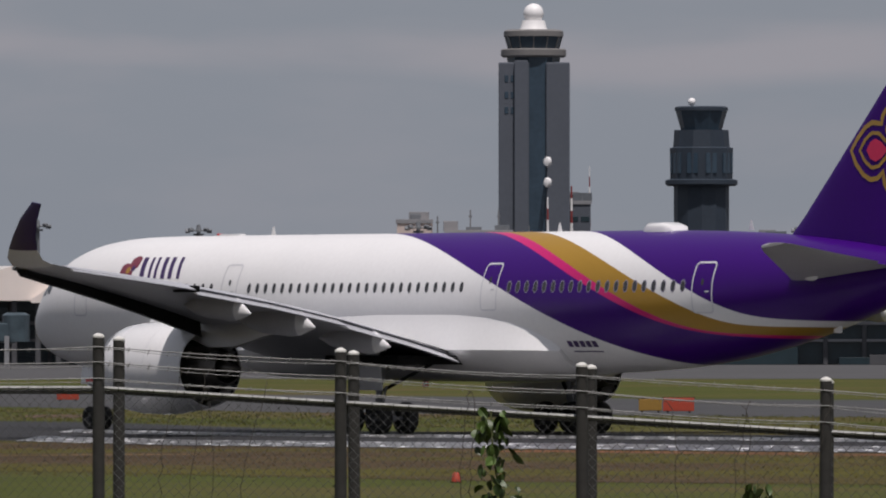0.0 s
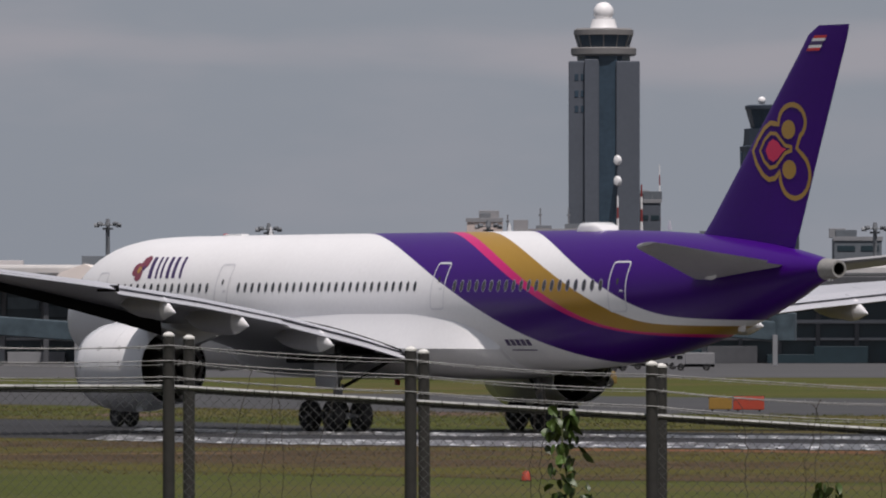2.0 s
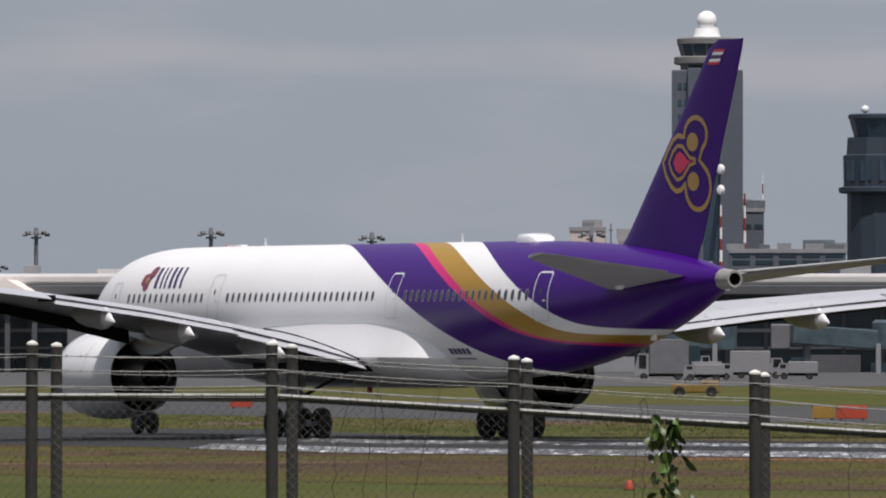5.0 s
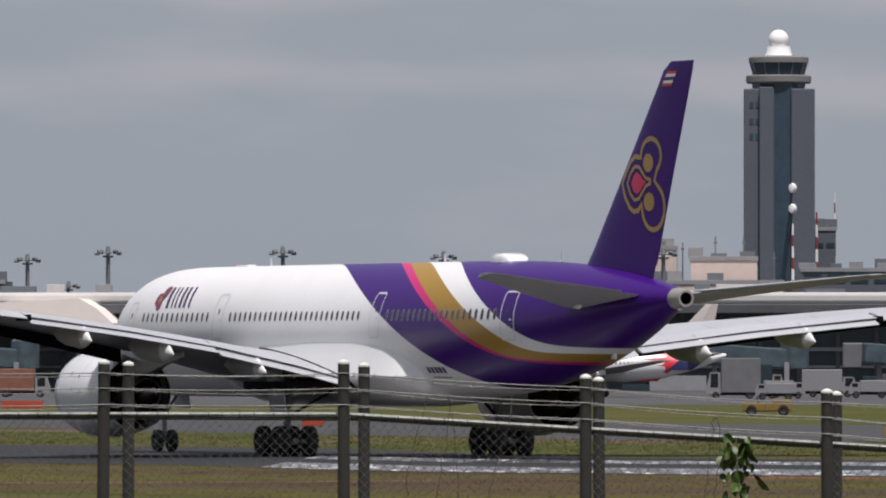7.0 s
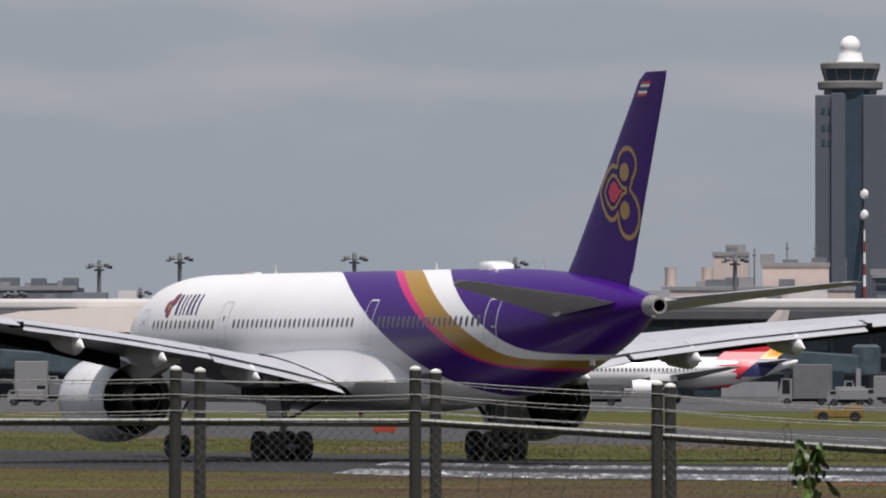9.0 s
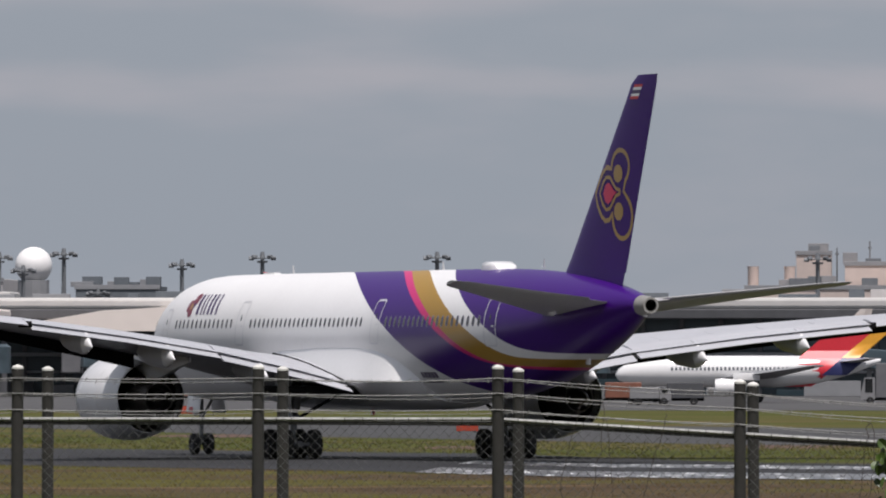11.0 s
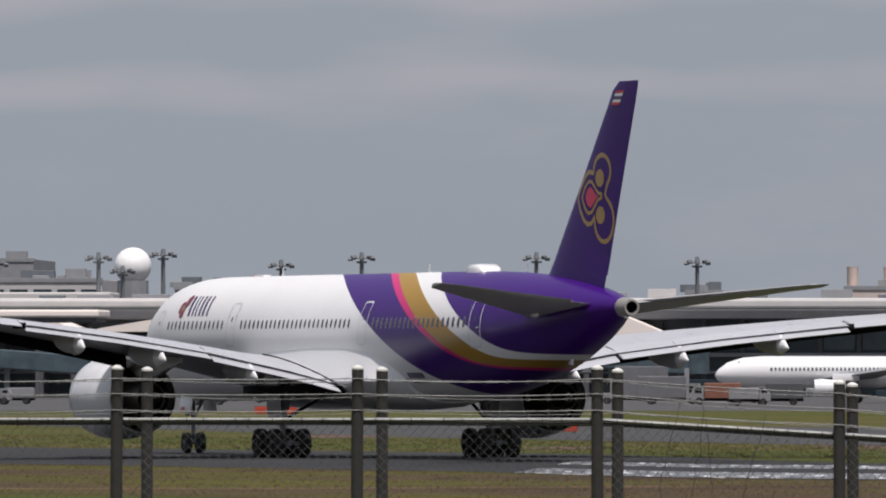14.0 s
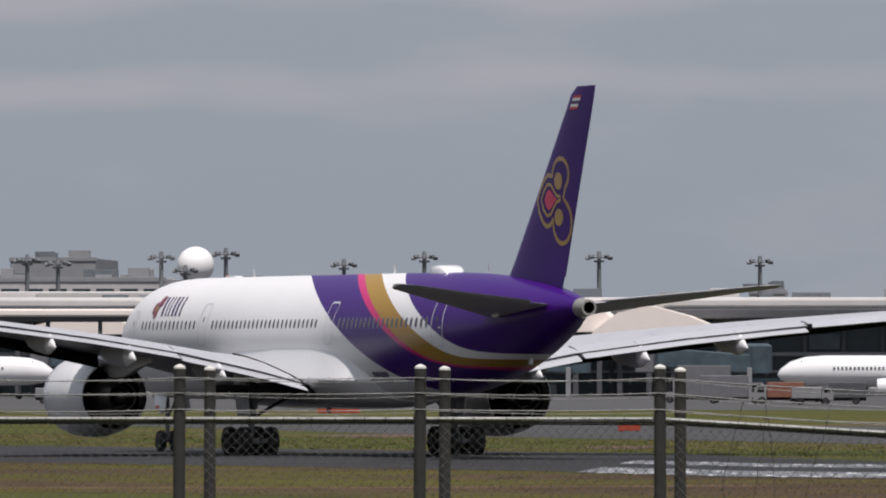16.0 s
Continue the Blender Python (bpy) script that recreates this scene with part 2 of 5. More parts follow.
def tufts(name, count, seed, spot, lo, hi, color, second, label):
    """Many small clumps of grass blades as one piece of stuff; spot(rnd) gives a place on the ground."""
    rnd = random.Random(seed)
    verts, faces = [], []
    for _ in range(count):
        x, y = spot(rnd)
        z = rise(y) + 0.01
        h0 = rnd.uniform(lo, hi)
        for _ in range(5):
            a, h = rnd.uniform(0, math.tau), h0 * rnd.uniform(0.6, 1.1)
            w = h * rnd.uniform(0.10, 0.22)
            bx, by = x + rnd.uniform(-0.25, 0.25), y + rnd.uniform(-0.25, 0.25)
            n = len(verts)
            verts += [(bx - w, by, z), (bx + w, by, z), (bx + h * 0.5 * math.cos(a), by + h * 0.5 * math.sin(a), z + h)]
            faces.append((n, n + 1, n + 2))
    me = bpy.data.meshes.new(name)
    me.from_pydata(verts, [], faces)
    me.materials.append(paint(name + "_blades", color, 0.9, vary=0.4, scale=0.12, fine=1.5, second=second, spread=(0.45, 0.6)))
    return tagged(new(name, me), label, "grass", kind="stuff")


def near_y(x):
    return along([x], 0.0)[0][1]


def verge_spot(rnd):
    x = rnd.uniform(-62, 22)
    return x, near_y(x) - 1.5 - 95 * rnd.random() ** 1.3


def strip_spot(rnd):
    x = rnd.uniform(-75, 25)
    return x, near_y(x) + rnd.uniform(92, 190)


tufts("verge_grass", 6000, 3, verge_spot, 0.03, 0.09, (0.108, 0.074, 0.033), (0.088, 0.08, 0.017), "rough dry grass tufts along the taxiway")
tufts("strip_grass", 6000, 4, strip_spot, 0.05, 0.15, (0.074, 0.084, 0.013), (0.095, 0.080, 0.024), "green grass tufts between the taxiways")


# ---- the airliner: s runs aft from the nose, y to port, z up; the origin lies on the ground between the main gear ----
def P(s, y, z):
    return Vector((33.3 - s, y, z))


FUS = [  # s, top, bottom, half width
    (0.0, 4.78, 4.68, 0.05), (0.12, 5.15, 4.28, 0.42), (0.4, 5.55, 3.95, 0.80), (0.9, 6.05, 3.62, 1.22), (1.6, 6.65, 3.32, 1.60),
    (2.6, 7.40, 3.05, 1.98), (4.0, 8.04, 2.83, 2.36), (6.0, 8.49, 2.71, 2.66), (8.5, 8.71, 2.67, 2.86), (11.0, 8.77, 2.66, 2.95),
    (20.0, 8.78, 2.66, 2.98), (30.0, 8.78, 2.66, 2.98), (40.0, 8.78, 2.66, 2.98), (44.0, 8.78, 2.70, 2.96), (48.0, 8.76, 2.88, 2.88),
    (51.5, 8.70, 3.22, 2.68), (55.0, 8.56, 3.78, 2.34), (58.0, 8.36, 4.44, 1.94), (60.5, 8.12, 5.12, 1.54), (62.5, 7.86, 5.74, 1.13),
    (64.0, 7.62, 6.28, 0.76), (65.0, 7.44, 6.56, 0.50)]

# the nose starts a little further aft
FUS = [(0.45 + s * 8.05 / 8.5 if s < 8.5 else s, a, b, c) for s, a, b, c in FUS]


def smooth_rows(rows, step):
    """The same stations, refined with a monotone cubic between them."""
    n = len(rows)
    slope = []
    for i in range(n):
        if i in (0, n - 1):
            slope.append([0.0] * 3)
            continue
        out = []
        for k in (1, 2, 3):
            a = (rows[i][k] - rows[i - 1][k]) / (rows[i][0] - rows[i - 1][0])
            b = (rows[i + 1][k] - rows[i][k]) / (rows[i + 1][0] - rows[i][0])
            out.append(0.0 if a * b <= 0 else 2 * a * b / (a + b))
        slope.append(out)
    last = rows[-1]
    slope[-1] = [(last[k] - rows[-2][k]) / (last[0] - rows[-2][0]) for k in (1, 2, 3)]
    slope[0] = [(rows[1][k] - rows[0][k]) / (rows[1][0] - rows[0][0]) for k in (1, 2, 3)]
    out = []
    for i in range(n - 1):
        h = rows[i + 1][0] - rows[i][0]
        m = max(1, int(math.ceil(h / step)))
        for j in range(m):
            u = j / m
            row = [rows[i][0] + h * u]
            for k in (1, 2, 3):
                p0, p1, m0, m1 = rows[i][k], rows[i + 1][k], slope[i][k - 1] * h, slope[i + 1][k - 1] * h
                row.append((2 * u ** 3 - 3 * u * u + 1) * p0 + (u ** 3 - 2 * u * u + u) * m0 + (3 * u * u - 2 * u ** 3) * p1 + (u ** 3 - u * u) * m1)
            out.append(tuple(row))
    return out + [last]


FUS = smooth_rows(FUS, 0.8)


def fus_at(s):
    for a, b in zip(FUS, FUS[1:]):
        if a[0] <= s <= b[0]:
            u = (s - a[0]) / (b[0] - a[0])
            return [a[k] + (b[k] - a[k]) * u for k in (1, 2, 3)]
    return FUS[-1][1:]


def skin(s, z, off=0.0):
    """The point of the port side of the fuselage at a height, and its outward normal there."""
    top, bot, w = fus_at(s)
    zc, rz = (top + bot) / 2, (top - bot) / 2
    q = max(-0.999, min(0.999, (z - zc) / rz))
    y = w * math.sqrt(1 - q * q)
    nrm = Vector((0, y / (w * w), (z - zc) / (rz * rz))).normalized()
    return P(s, y, z) + nrm * off, nrm


BANDS = [(15.08, 0.176, 70.0, 1.0, PURPLE), (6.537, 0.1930, 50.9, 3.5, PINK), (6.303, 0.1940, 51.4, 2.5, GOLD),
         (5.857, 0.1825, 53.6, 1.5, WHITE), (5.638, 0.2075, 54.75, 2.0, PURPLE)]


def livery():
    """White paint with sweeping bands, laid out by the place along the hull and the angle round it."""
    m = paint("fuselage_paint", WHITE, 0.4, vary=0.03, scale=0.25, fine=5, coat=0.22, shine=0.15)
    N, Lk = m.node_tree.nodes, m.node_tree.links
    b = N["Principled BSDF"]

    def op(kind, a, c=None):
        nd = N.new("ShaderNodeMath")
        nd.operation = kind
        for i, val in enumerate((a, c)):
            if val is None:
                continue
            if isinstance(val, (int, float)):
                nd.inputs[i].default_value = val
            else:
                Lk.new(val, nd.inputs[i])
        return nd.outputs[0]

    tc = N.new("ShaderNodeTexCoord")
    sep = N.new("ShaderNodeSeparateXYZ")
    Lk.new(tc.outputs["Object"], sep.inputs[0])
    s = op("SUBTRACT", 33.3, sep.outputs["X"])
    high = op("MINIMUM", 1.0, op("MAXIMUM", -1.0, op("DIVIDE", op("SUBTRACT", sep.outputs["Z"], 5.72), 3.05)))
    arc = op("MULTIPLY", 3.0, op("ARCCOSINE", high))
    last = None
    for am, a, x0, w, color in BANDS:
        d = op("SUBTRACT", x0, s)
        root = op("SQRT", op("ADD", op("MULTIPLY", d, d), w * w))
        edge = op("SUBTRACT", am, op("MULTIPLY", a, op("ADD", root, d)))
        mask = N.new("ShaderNodeMapRange")
        mask.inputs["From Min"].default_value, mask.inputs["From Max"].default_value = -0.015, 0.015
        Lk.new(op("SUBTRACT", edge, arc), mask.inputs["Value"])
        mix = N.new("ShaderNodeMix")
        mix.data_type = "RGBA"
        mix.inputs[6].default_value, mix.inputs[7].default_value = (*WHITE, 1), (*color, 1)
        if last:
            Lk.new(last, mix.inputs[6])
        Lk.new(mask.outputs["Result"], mix.inputs[0])
        last = mix.outputs[2]
    mul = [nd for nd in N if nd.type == "MIX" and nd.blend_type == "MULTIPLY"][0]
    Lk.new(last, mul.inputs[6])
    return m


def foil(s0, s1, y, z0, z1, thick, droop=0.0, n=10):
    """A closed wing section: leading edge (s0, z0), trailing edge (s1, z1)."""
    up, down = [], []
    for k in range(n + 1):
        u = (1 - math.cos(math.pi * k / n)) / 2
        t = thick * (s1 - s0) * (1.485 * math.sqrt(u) - 0.63 * u - 1.758 * u * u + 1.4215 * u ** 3 - 0.5075 * u ** 4)
        camber = 0.015 * (s1 - s0) * math.sin(math.pi * u)
        zz = z0 + (z1 - z0) * u + camber - droop * u ** 4
        up.append(P(s0 + (s1 - s0) * u, y, zz + t + 0.02))
        down.append(P(s0 + (s1 - s0) * u, y, zz - t * 0.8 - 0.02))
    return up + down[::-1][1:-1]


def foil_v(s0, s1, z, y, thick, n=10):
    """A closed section lying flat, for the fin."""
    a, b = [], []
    for k in range(n + 1):
        u = (1 - math.cos(math.pi * k / n)) / 2
        t = thick * (s1 - s0) * (1.485 * math.sqrt(u) - 0.63 * u - 1.758 * u * u + 1.4215 * u ** 3 - 0.5075 * u ** 4) + 0.012
        a.append(P(s0 + (s1 - s0) * u, y + t, z))
        b.append(P(s0 + (s1 - s0) * u, y - t, z))
    return a + b[::-1][1:-1]


# wing stations: y, leading edge s, trailing edge s, trailing edge z, rise of the leading edge, thickness
WING = [(1.5, 18.9, 36.3, 3.10, 0.70, 0.115), (3.4, 20.4, 36.4, 3.42, 0.55, 0.110), (6.0, 22.6, 36.8, 4.05, 0.26, 0.095), (10.0, 25.8, 37.5, 4.86, 0.08, 0.086),
        (15.0, 29.7, 39.2, 5.58, 0.0, 0.084), (20.0, 33.5, 40.95, 6.15, 0.02, 0.082), (25.0, 37.3, 42.7, 6.62, 0.08, 0.082), (29.0, 40.4, 44.1, 6.98, 0.09, 0.08),
        (30.4, 41.6, 44.7, 7.16, 0.12, 0.08)]
TIP = [(30.4, 41.6, 44.7, 7.16), (31.2, 42.5, 45.05, 7.38), (31.75, 43.4, 45.45, 7.78), (32.1, 44.25, 45.85, 8.35), (32.3, 45.05, 46.25, 9.0), (32.38, 46.0, 46.65, 9.66)]


def wing(side, plane):
    name = "wing"
    rings = [foil(s0, s1 - 0.03 * (s1 - s0), side * y, z + lift, z + 0.05, th, droop=0.0) for y, s0, s1, z, lift, th in WING]
    w = part(name, loft(rings), M["grey_wing"], plane, "pale grey swept wing")
    # winglet: a blade that curves up
    rings = []
    for i, (y, s0, s1, z) in enumerate(TIP):
        a = math.radians((8, 28, 55, 68, 76, 80)[i])
        nrm = Vector((0, -side * math.sin(a), math.cos(a)))
        up, down = [], []
        for k in range(9):
            u = (1 - math.cos(math.pi * k / 8)) / 2
            t = 0.07 * (s1 - s0) * math.sqrt(u) * (1 - u) * 1.6 + 0.012
            base = P(s0 + (s1 - s0) * u, side * y, z + 0.1 * (1 - u))
            up.append(base + nrm * t), down.append(base - nrm * t)
        rings.append(up + down[::-1][1:-1])
    part("winglet_root", loft(rings[:3]), M["pale"], w)
    part("winglet", loft(rings[2:]), M["blue"], w, "navy blue upswept winglet")

    def st(y):
        for a, b in zip(WING, WING[1:]):
            if a[0] <= y <= b[0]:
                u = (y - a[0]) / (b[0] - a[0])
                return [a[k] + (b[k] - a[k]) * u for k in range(1, 6)]

    def top_z(s0, s1, z, lift, th, u):
        """The height of the upper skin a share u along the chord."""
        c = 0.97 * (s1 - s0)
        t = th * c * (1.485 * math.sqrt(u) - 0.63 * u - 1.758 * u * u + 1.4215 * u ** 3 - 0.5075 * u ** 4)
        return z + lift + (0.05 - lift) * u + 0.015 * c * math.sin(math.pi * u) + t + 0.02

    # flaps and ailerons along the trailing edge
    for nm, y0, y1, share_, dip in (("inboard_flap", 3.5, 10.2, 0.19, 0.34), ("outboard_flap", 10.35, 20.6, 0.20, 0.24), ("aileron", 20.8, 29.0, 0.22, 0.05)):
        rings = []
        for k in range(7):
            y = y0 + (y1 - y0) * k / 6
            s0, s1, z, lift, th = st(y)
            c = s1 - s0
            rings.append(foil(s1 - share_ * c, s1 + 0.02 * c, side * y, z + 0.10 + 0.02 * c, z - dip, 0.10))
        part(nm, loft(rings), M["grey_wing"], w, "pale grey flap" if "flap" in nm else "pale grey aileron")
    # spoilers lie on the upper skin before the flaps
    for k in range(7):
        y0 = 5.2 + 2.2 * k + (0.4 if k > 2 else 0)
        pts = []
        for y, back in ((y0, 0.0), (y0 + 2.1, 0.0), (y0 + 2.1, 1.0), (y0, 1.0)):
            s0, s1, z, lift, th = st(y)
            c = s1 - s0
            u = 0.66 + 0.14 * back
            pts.append(P(s0 + c * 0.97 * u, side * y, top_z(s0, s1, z, lift, th, u) + 0.012))
        b = bmesh.new()
        top = [b.verts.new(p) for p in pts]
        low = [b.verts.new(p - Vector((0, 0, 0.05))) for p in pts]
        b.faces.new(top), b.faces.new(low[::-1])
        for i in range(4):
            b.faces.new((top[i], low[i], low[(i + 1) % 4], top[(i + 1) % 4]))
        part("spoiler", b, M["grey_wing"], w)
    # a dark bead where the wing meets the body, and the gaps between the flaps
    s0, s1, z, lift, th = st(3.55)
    c = 0.97 * (s1 - s0)
    b = bmesh.new()
    pts = [P(s0 + c * u, side * (3.55 + 0.9 * (1 - u)), top_z(s0, s1, z, lift, th, u) + 0.03 + 0.12 * (1 - u)) for u in (0.42, 0.52, 0.62, 0.72, 0.82, 0.9, 0.96, 1.0)]
    for p0, p1 in zip(pts, pts[1:]):
        tube(b, p0, p1, 0.05, 0.05, 6)
    part("root_seal", b, M["dark"], w, "dark seal along the wing root")
    for y in (20.7,):
        s0, s1, z, lift, th = st(y)
        c = 0.97 * (s1 - s0)
        part("flap_end", box(*sorted((P(s0 + 0.80 * c, 0, 0).x, P(s1 + 0.04 * c, 0, 0).x)), side * y - 0.025, side * y + 0.025, z - 0.12, z + 0.16, bevel=0.01), M["dark"], w)
    # flap track fairings
    for y, ln, r in ((8.1, 5.2, 0.50), (13.1, 5.7, 0.58), (17.6, 4.9, 0.52)):
        s0, s1, z, lift, th = st(y)
        prof = [(0, 0.02), (0.3, 0.22), (0.9, 0.6), (1.9, 0.9), (3.0, 1.0), (0.70 * ln, 1.0), (0.80 * ln, 0.80), (0.90 * ln, 0.42), (ln, 0.03)]
        rings = []
        for d, q in prof:
            ring = []
            for k in range(14):
                a = k * math.tau / 14
                ring.append(P(s1 + 0.78 - ln + d, side * y + 0.62 * r * q * math.cos(a), z - 0.30 + r * 1.15 * q * math.sin(a) - 0.08 * (d / ln) - 0.30 * max(0.0, d / ln - 0.62) / 0.38))
            rings.append(ring)
        cut = [i for i, (d, q) in enumerate(prof) if d >= 0.65 * ln][0]
        part("flap_track_fairing", loft(rings[:cut + 2]), M["grey_wing"], w)
        part("fairing_tail", loft(rings[cut + 1:]), M["white"], w, "white pointed end of a flap track fairing")
    # slat along the leading edge
    rings = []
    for k in range(12):
        y = 4.6 + (29.8 - 4.6) * k / 11
        s0, s1, z, lift, th = st(y)
        c = s1 - s0
        rings.append(foil(s0 - 0.30, s0 + 0.11 * c, side * y, z + lift - 0.16, z + lift + 0.05 * c * th * 10, 0.16, n=6))
    part("slat", loft(rings), M["steel"], w, "bare metal leading-edge slat")
    # the shade behind the drooped slat as a near-black strip, outboard of the engine
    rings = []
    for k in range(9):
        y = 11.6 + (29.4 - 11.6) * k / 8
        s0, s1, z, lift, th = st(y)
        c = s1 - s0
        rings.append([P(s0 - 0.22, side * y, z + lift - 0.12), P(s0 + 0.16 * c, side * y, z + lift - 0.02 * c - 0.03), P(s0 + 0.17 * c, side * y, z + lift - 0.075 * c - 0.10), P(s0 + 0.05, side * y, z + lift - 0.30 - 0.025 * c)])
    part("cove_shade", loft(rings), M["dark"], w, "dark strip for the shade under the leading edge")
    return w


def engine(side, plane):
    e = Vector((0, side * 10.5, 2.85))

    def at(bm):
        return moved(bm, Matrix.Translation(e + Vector((33.3, 0, 0))) @ Matrix.Diagonal((-1, 1, 1, 1)))

    nac = part("nacelle", at(turned([(23.4, 1.42), (22.6, 1.48), (22.2, 1.58), (22.1, 1.68), (22.2, 1.79), (22.6, 1.90), (23.4, 1.98), (24.6, 2.02), (25.8, 1.98),
                                     (27.0, 1.84), (28.0, 1.67), (28.02, 1.63), (27.4, 1.60), (26.0, 1.62)], n=48)), M["white"], plane, "white engine nacelle with a dark exhaust")
    part("inlet_lip", at(turned([(22.55, 1.47), (22.2, 1.572), (22.09, 1.68), (22.19, 1.80), (22.5, 1.885)], n=48)), M["steel"], nac)
    part("fan_duct", at(turned([(27.98, 1.625), (26.6, 1.60), (25.0, 1.50), (24.2, 1.40), (24.0, 0.4)], n=40)), M["dark"], nac)
    part("core_cowl", at(turned([(25.2, 0.95), (26.6, 1.08), (27.6, 1.04), (28.6, 0.84), (29.3, 0.70), (29.28, 0.64), (28.4, 0.62)], n=36)), M["hot"], nac, "burnt metal core cowl")
    part("exhaust_plug", at(turned([(28.2, 0.50), (29.0, 0.46), (29.7, 0.30), (30.2, 0.08), (30.25, 0.01)], n=24)), M["hot"], nac, "burnt metal exhaust cone")
    for s, r in ((23.35, 1.978), (25.7, 1.988)):
        part("cowl_seam", at(turned([(s - 0.018, r + 0.001), (s - 0.012, r + 0.009), (s + 0.012, r + 0.009), (s + 0.018, r + 0.001)], n=48)), M["seam"], nac)
    fan = bmesh.new()
    for k in range(18):
        a = k * math.tau / 18
        tube(fan, (23.2, 0.35 * math.cos(a), 0.35 * math.sin(a)), (23.5, 1.42 * math.cos(a + 0.2), 1.42 * math.sin(a + 0.2)), 0.05, 0.09, 5)
    part("fan", at(fan), M["dark"], nac)
    # pylon
    rings = []
    for s, z0, z1, w in ((23.6, 4.75, 4.95, 0.10), (24.6, 4.6, 5.15, 0.26), (26.4, 4.2, 5.30, 0.32), (28.2, 3.7, 5.25, 0.32), (30.0, 3.75, 4.95, 0.28), (32.0, 4.2, 4.85, 0.18), (33.8, 4.5, 4.75, 0.05)):
        ring = []
        for k in range(12):
            a = k * math.tau / 12
            ring.append(P(s, side * 10.5 + w * math.copysign(abs(math.cos(a)) ** 0.6, math.cos(a)), (z0 + z1) / 2 + (z1 - z0) / 2 * math.copysign(abs(math.sin(a)) ** 0.6, math.sin(a))))
        rings.append(ring)
    part("pylon", loft(rings), M["white"], nac)
    if side > 0:
        part("latch_mark", moved(box(-0.09, 0.09, -0.01, 0.01, -0.25, 0.25, bevel=0.01), Matrix.Translation(P(23.0, 10.5 + 1.94, 2.9))), M["seam"], nac)
    return nac


def wheel(parent, m, r, w):
    t = part("tyre", turned([(-w / 2, r * 0.55), (-w / 2, r * 0.80), (-w * 0.42, r * 0.94), (-w * 0.22, r), (w * 0.22, r), (w * 0.42, r * 0.94), (w / 2, r * 0.80), (w / 2, r * 0.55)], "y", 24), M["rubber"], parent)
    t.matrix_basis = m
    part("rim", turned([(-w * 0.40, 0.02), (-w * 0.38, r * 0.2), (-w * 0.2, r * 0.3), (-w * 0.44, r * 0.52), (w * 0.44, r * 0.52), (w * 0.2, r * 0.3), (w * 0.38, r * 0.2), (w * 0.40, 0.02)], "y", 18), M["rim"], t)
    return t


ROLLING = []   # the taxiing airliner's wheels: tyre, place, radius


def main_gear(side, plane):
    g = part("main_gear", bar(P(33.3, side * 5.3, 0.78), P(33.1, side * 5.1, 2.5), 0.16), M["gear"], plane, "main landing gear with a four-wheel bogie")
    part("strut", bar(P(33.1, side * 5.1, 2.3), P(32.9, side * 4.9, 4.3), 0.24), M["gear"], g)
    part("bogie_beam", bar(P(32.15, side * 5.3, 0.70), P(34.45, side * 5.3, 0.70), 0.15), M["gear"], g)
    part("side_stay", bar(P(33.1, side * 5.0, 2.6), P(32.4, side * 2.6, 3.6), 0.09), M["gear"], g)
    part("drag_stay", bar(P(33.1, side * 5.0, 2.5), P(31.2, side * 4.4, 4.0), 0.08), M["gear"], g)
    part("leg_door", moved(box(-0.95, 0.95, -0.03, 0.03, -1.15, 1.15, bevel=0.02), Matrix.Translation(P(32.9, side * 5.62, 3.05)) @ pose(0, 0, 0, side * -6)), M["pale"], g, "pale grey gear leg door")
    part("retraction_jack", bar(P(33.2, side * 5.0, 1.9), P(34.9, side * 3.1, 3.3), 0.08), M["dark"], g)
    # solid near-black slab in place of the shade below the wing root
    part("well_shade", box(33.3 - 36.2, 33.3 - 30.8, min(side * 2.6, side * 6.4), max(side * 2.6, side * 6.4), 3.02, 3.42, bevel=0.05), M["dark"], g, "dark slab for the shade in the wheel well and under the wing root")
    part("torque_link", bar(P(33.5, side * 5.3, 1.0), P(33.65, side * 5.15, 2.1), 0.06), M["gear"], g)
    for ds in (-1.02, 1.02):
        part("axle", bar(P(33.3 + ds, side * 5.3 - 0.9, 0.70), P(33.3 + ds, side * 5.3 + 0.9, 0.70), 0.09), M["gear"], g)
        for dy in (-0.70, 0.70):
            c = P(33.3 + ds, side * 5.3 + dy, 0.70)
            ROLLING.append((wheel(g, Matrix.Translation(c), 0.70, 0.53), c, 0.70))


def nose_gear(plane):
    g = part("nose_gear", bar(P(4.55, 0, 0.55), P(4.45, 0, 2.9), 0.12), M["gear"], plane, "nose landing gear with two wheels")
    part("drag_stay", bar(P(4.5, 0, 1.7), P(6.4, 0, 2.9), 0.07), M["gear"], g)
    part("axle", bar(P(4.55, -0.5, 0.53), P(4.55, 0.5, 0.53), 0.08), M["gear"], g)
    part("taxi_lamp", bar(P(4.2, 0.22, 2.0), P(4.35, 0.22, 2.0), 0.13), M["steel"], g)
    part("warning_plate", moved(box(-0.3, 0.3, -0.015, 0.015, -0.09, 0.09, bevel=0.01), Matrix.Translation(P(4.9, 0.68, 2.25)) @ pose(0, 0, 0, 8)), M["red"], g, "red warning plate on the gear door")
    for side in (-1, 1):
        part("gear_door", moved(box(-1.0, 1.0, -0.02, 0.02, -0.5, 0.42, bevel=0.01), Matrix.Translation(P(5.2, side * 0.62, 2.55)) @ pose(0, 0, 0, side * 8)), M["white"], g)
        c = P(4.55, side * 0.36, 0.53)
        ROLLING.append((wheel(g, Matrix.Translation(c), 0.53, 0.36), c, 0.53))


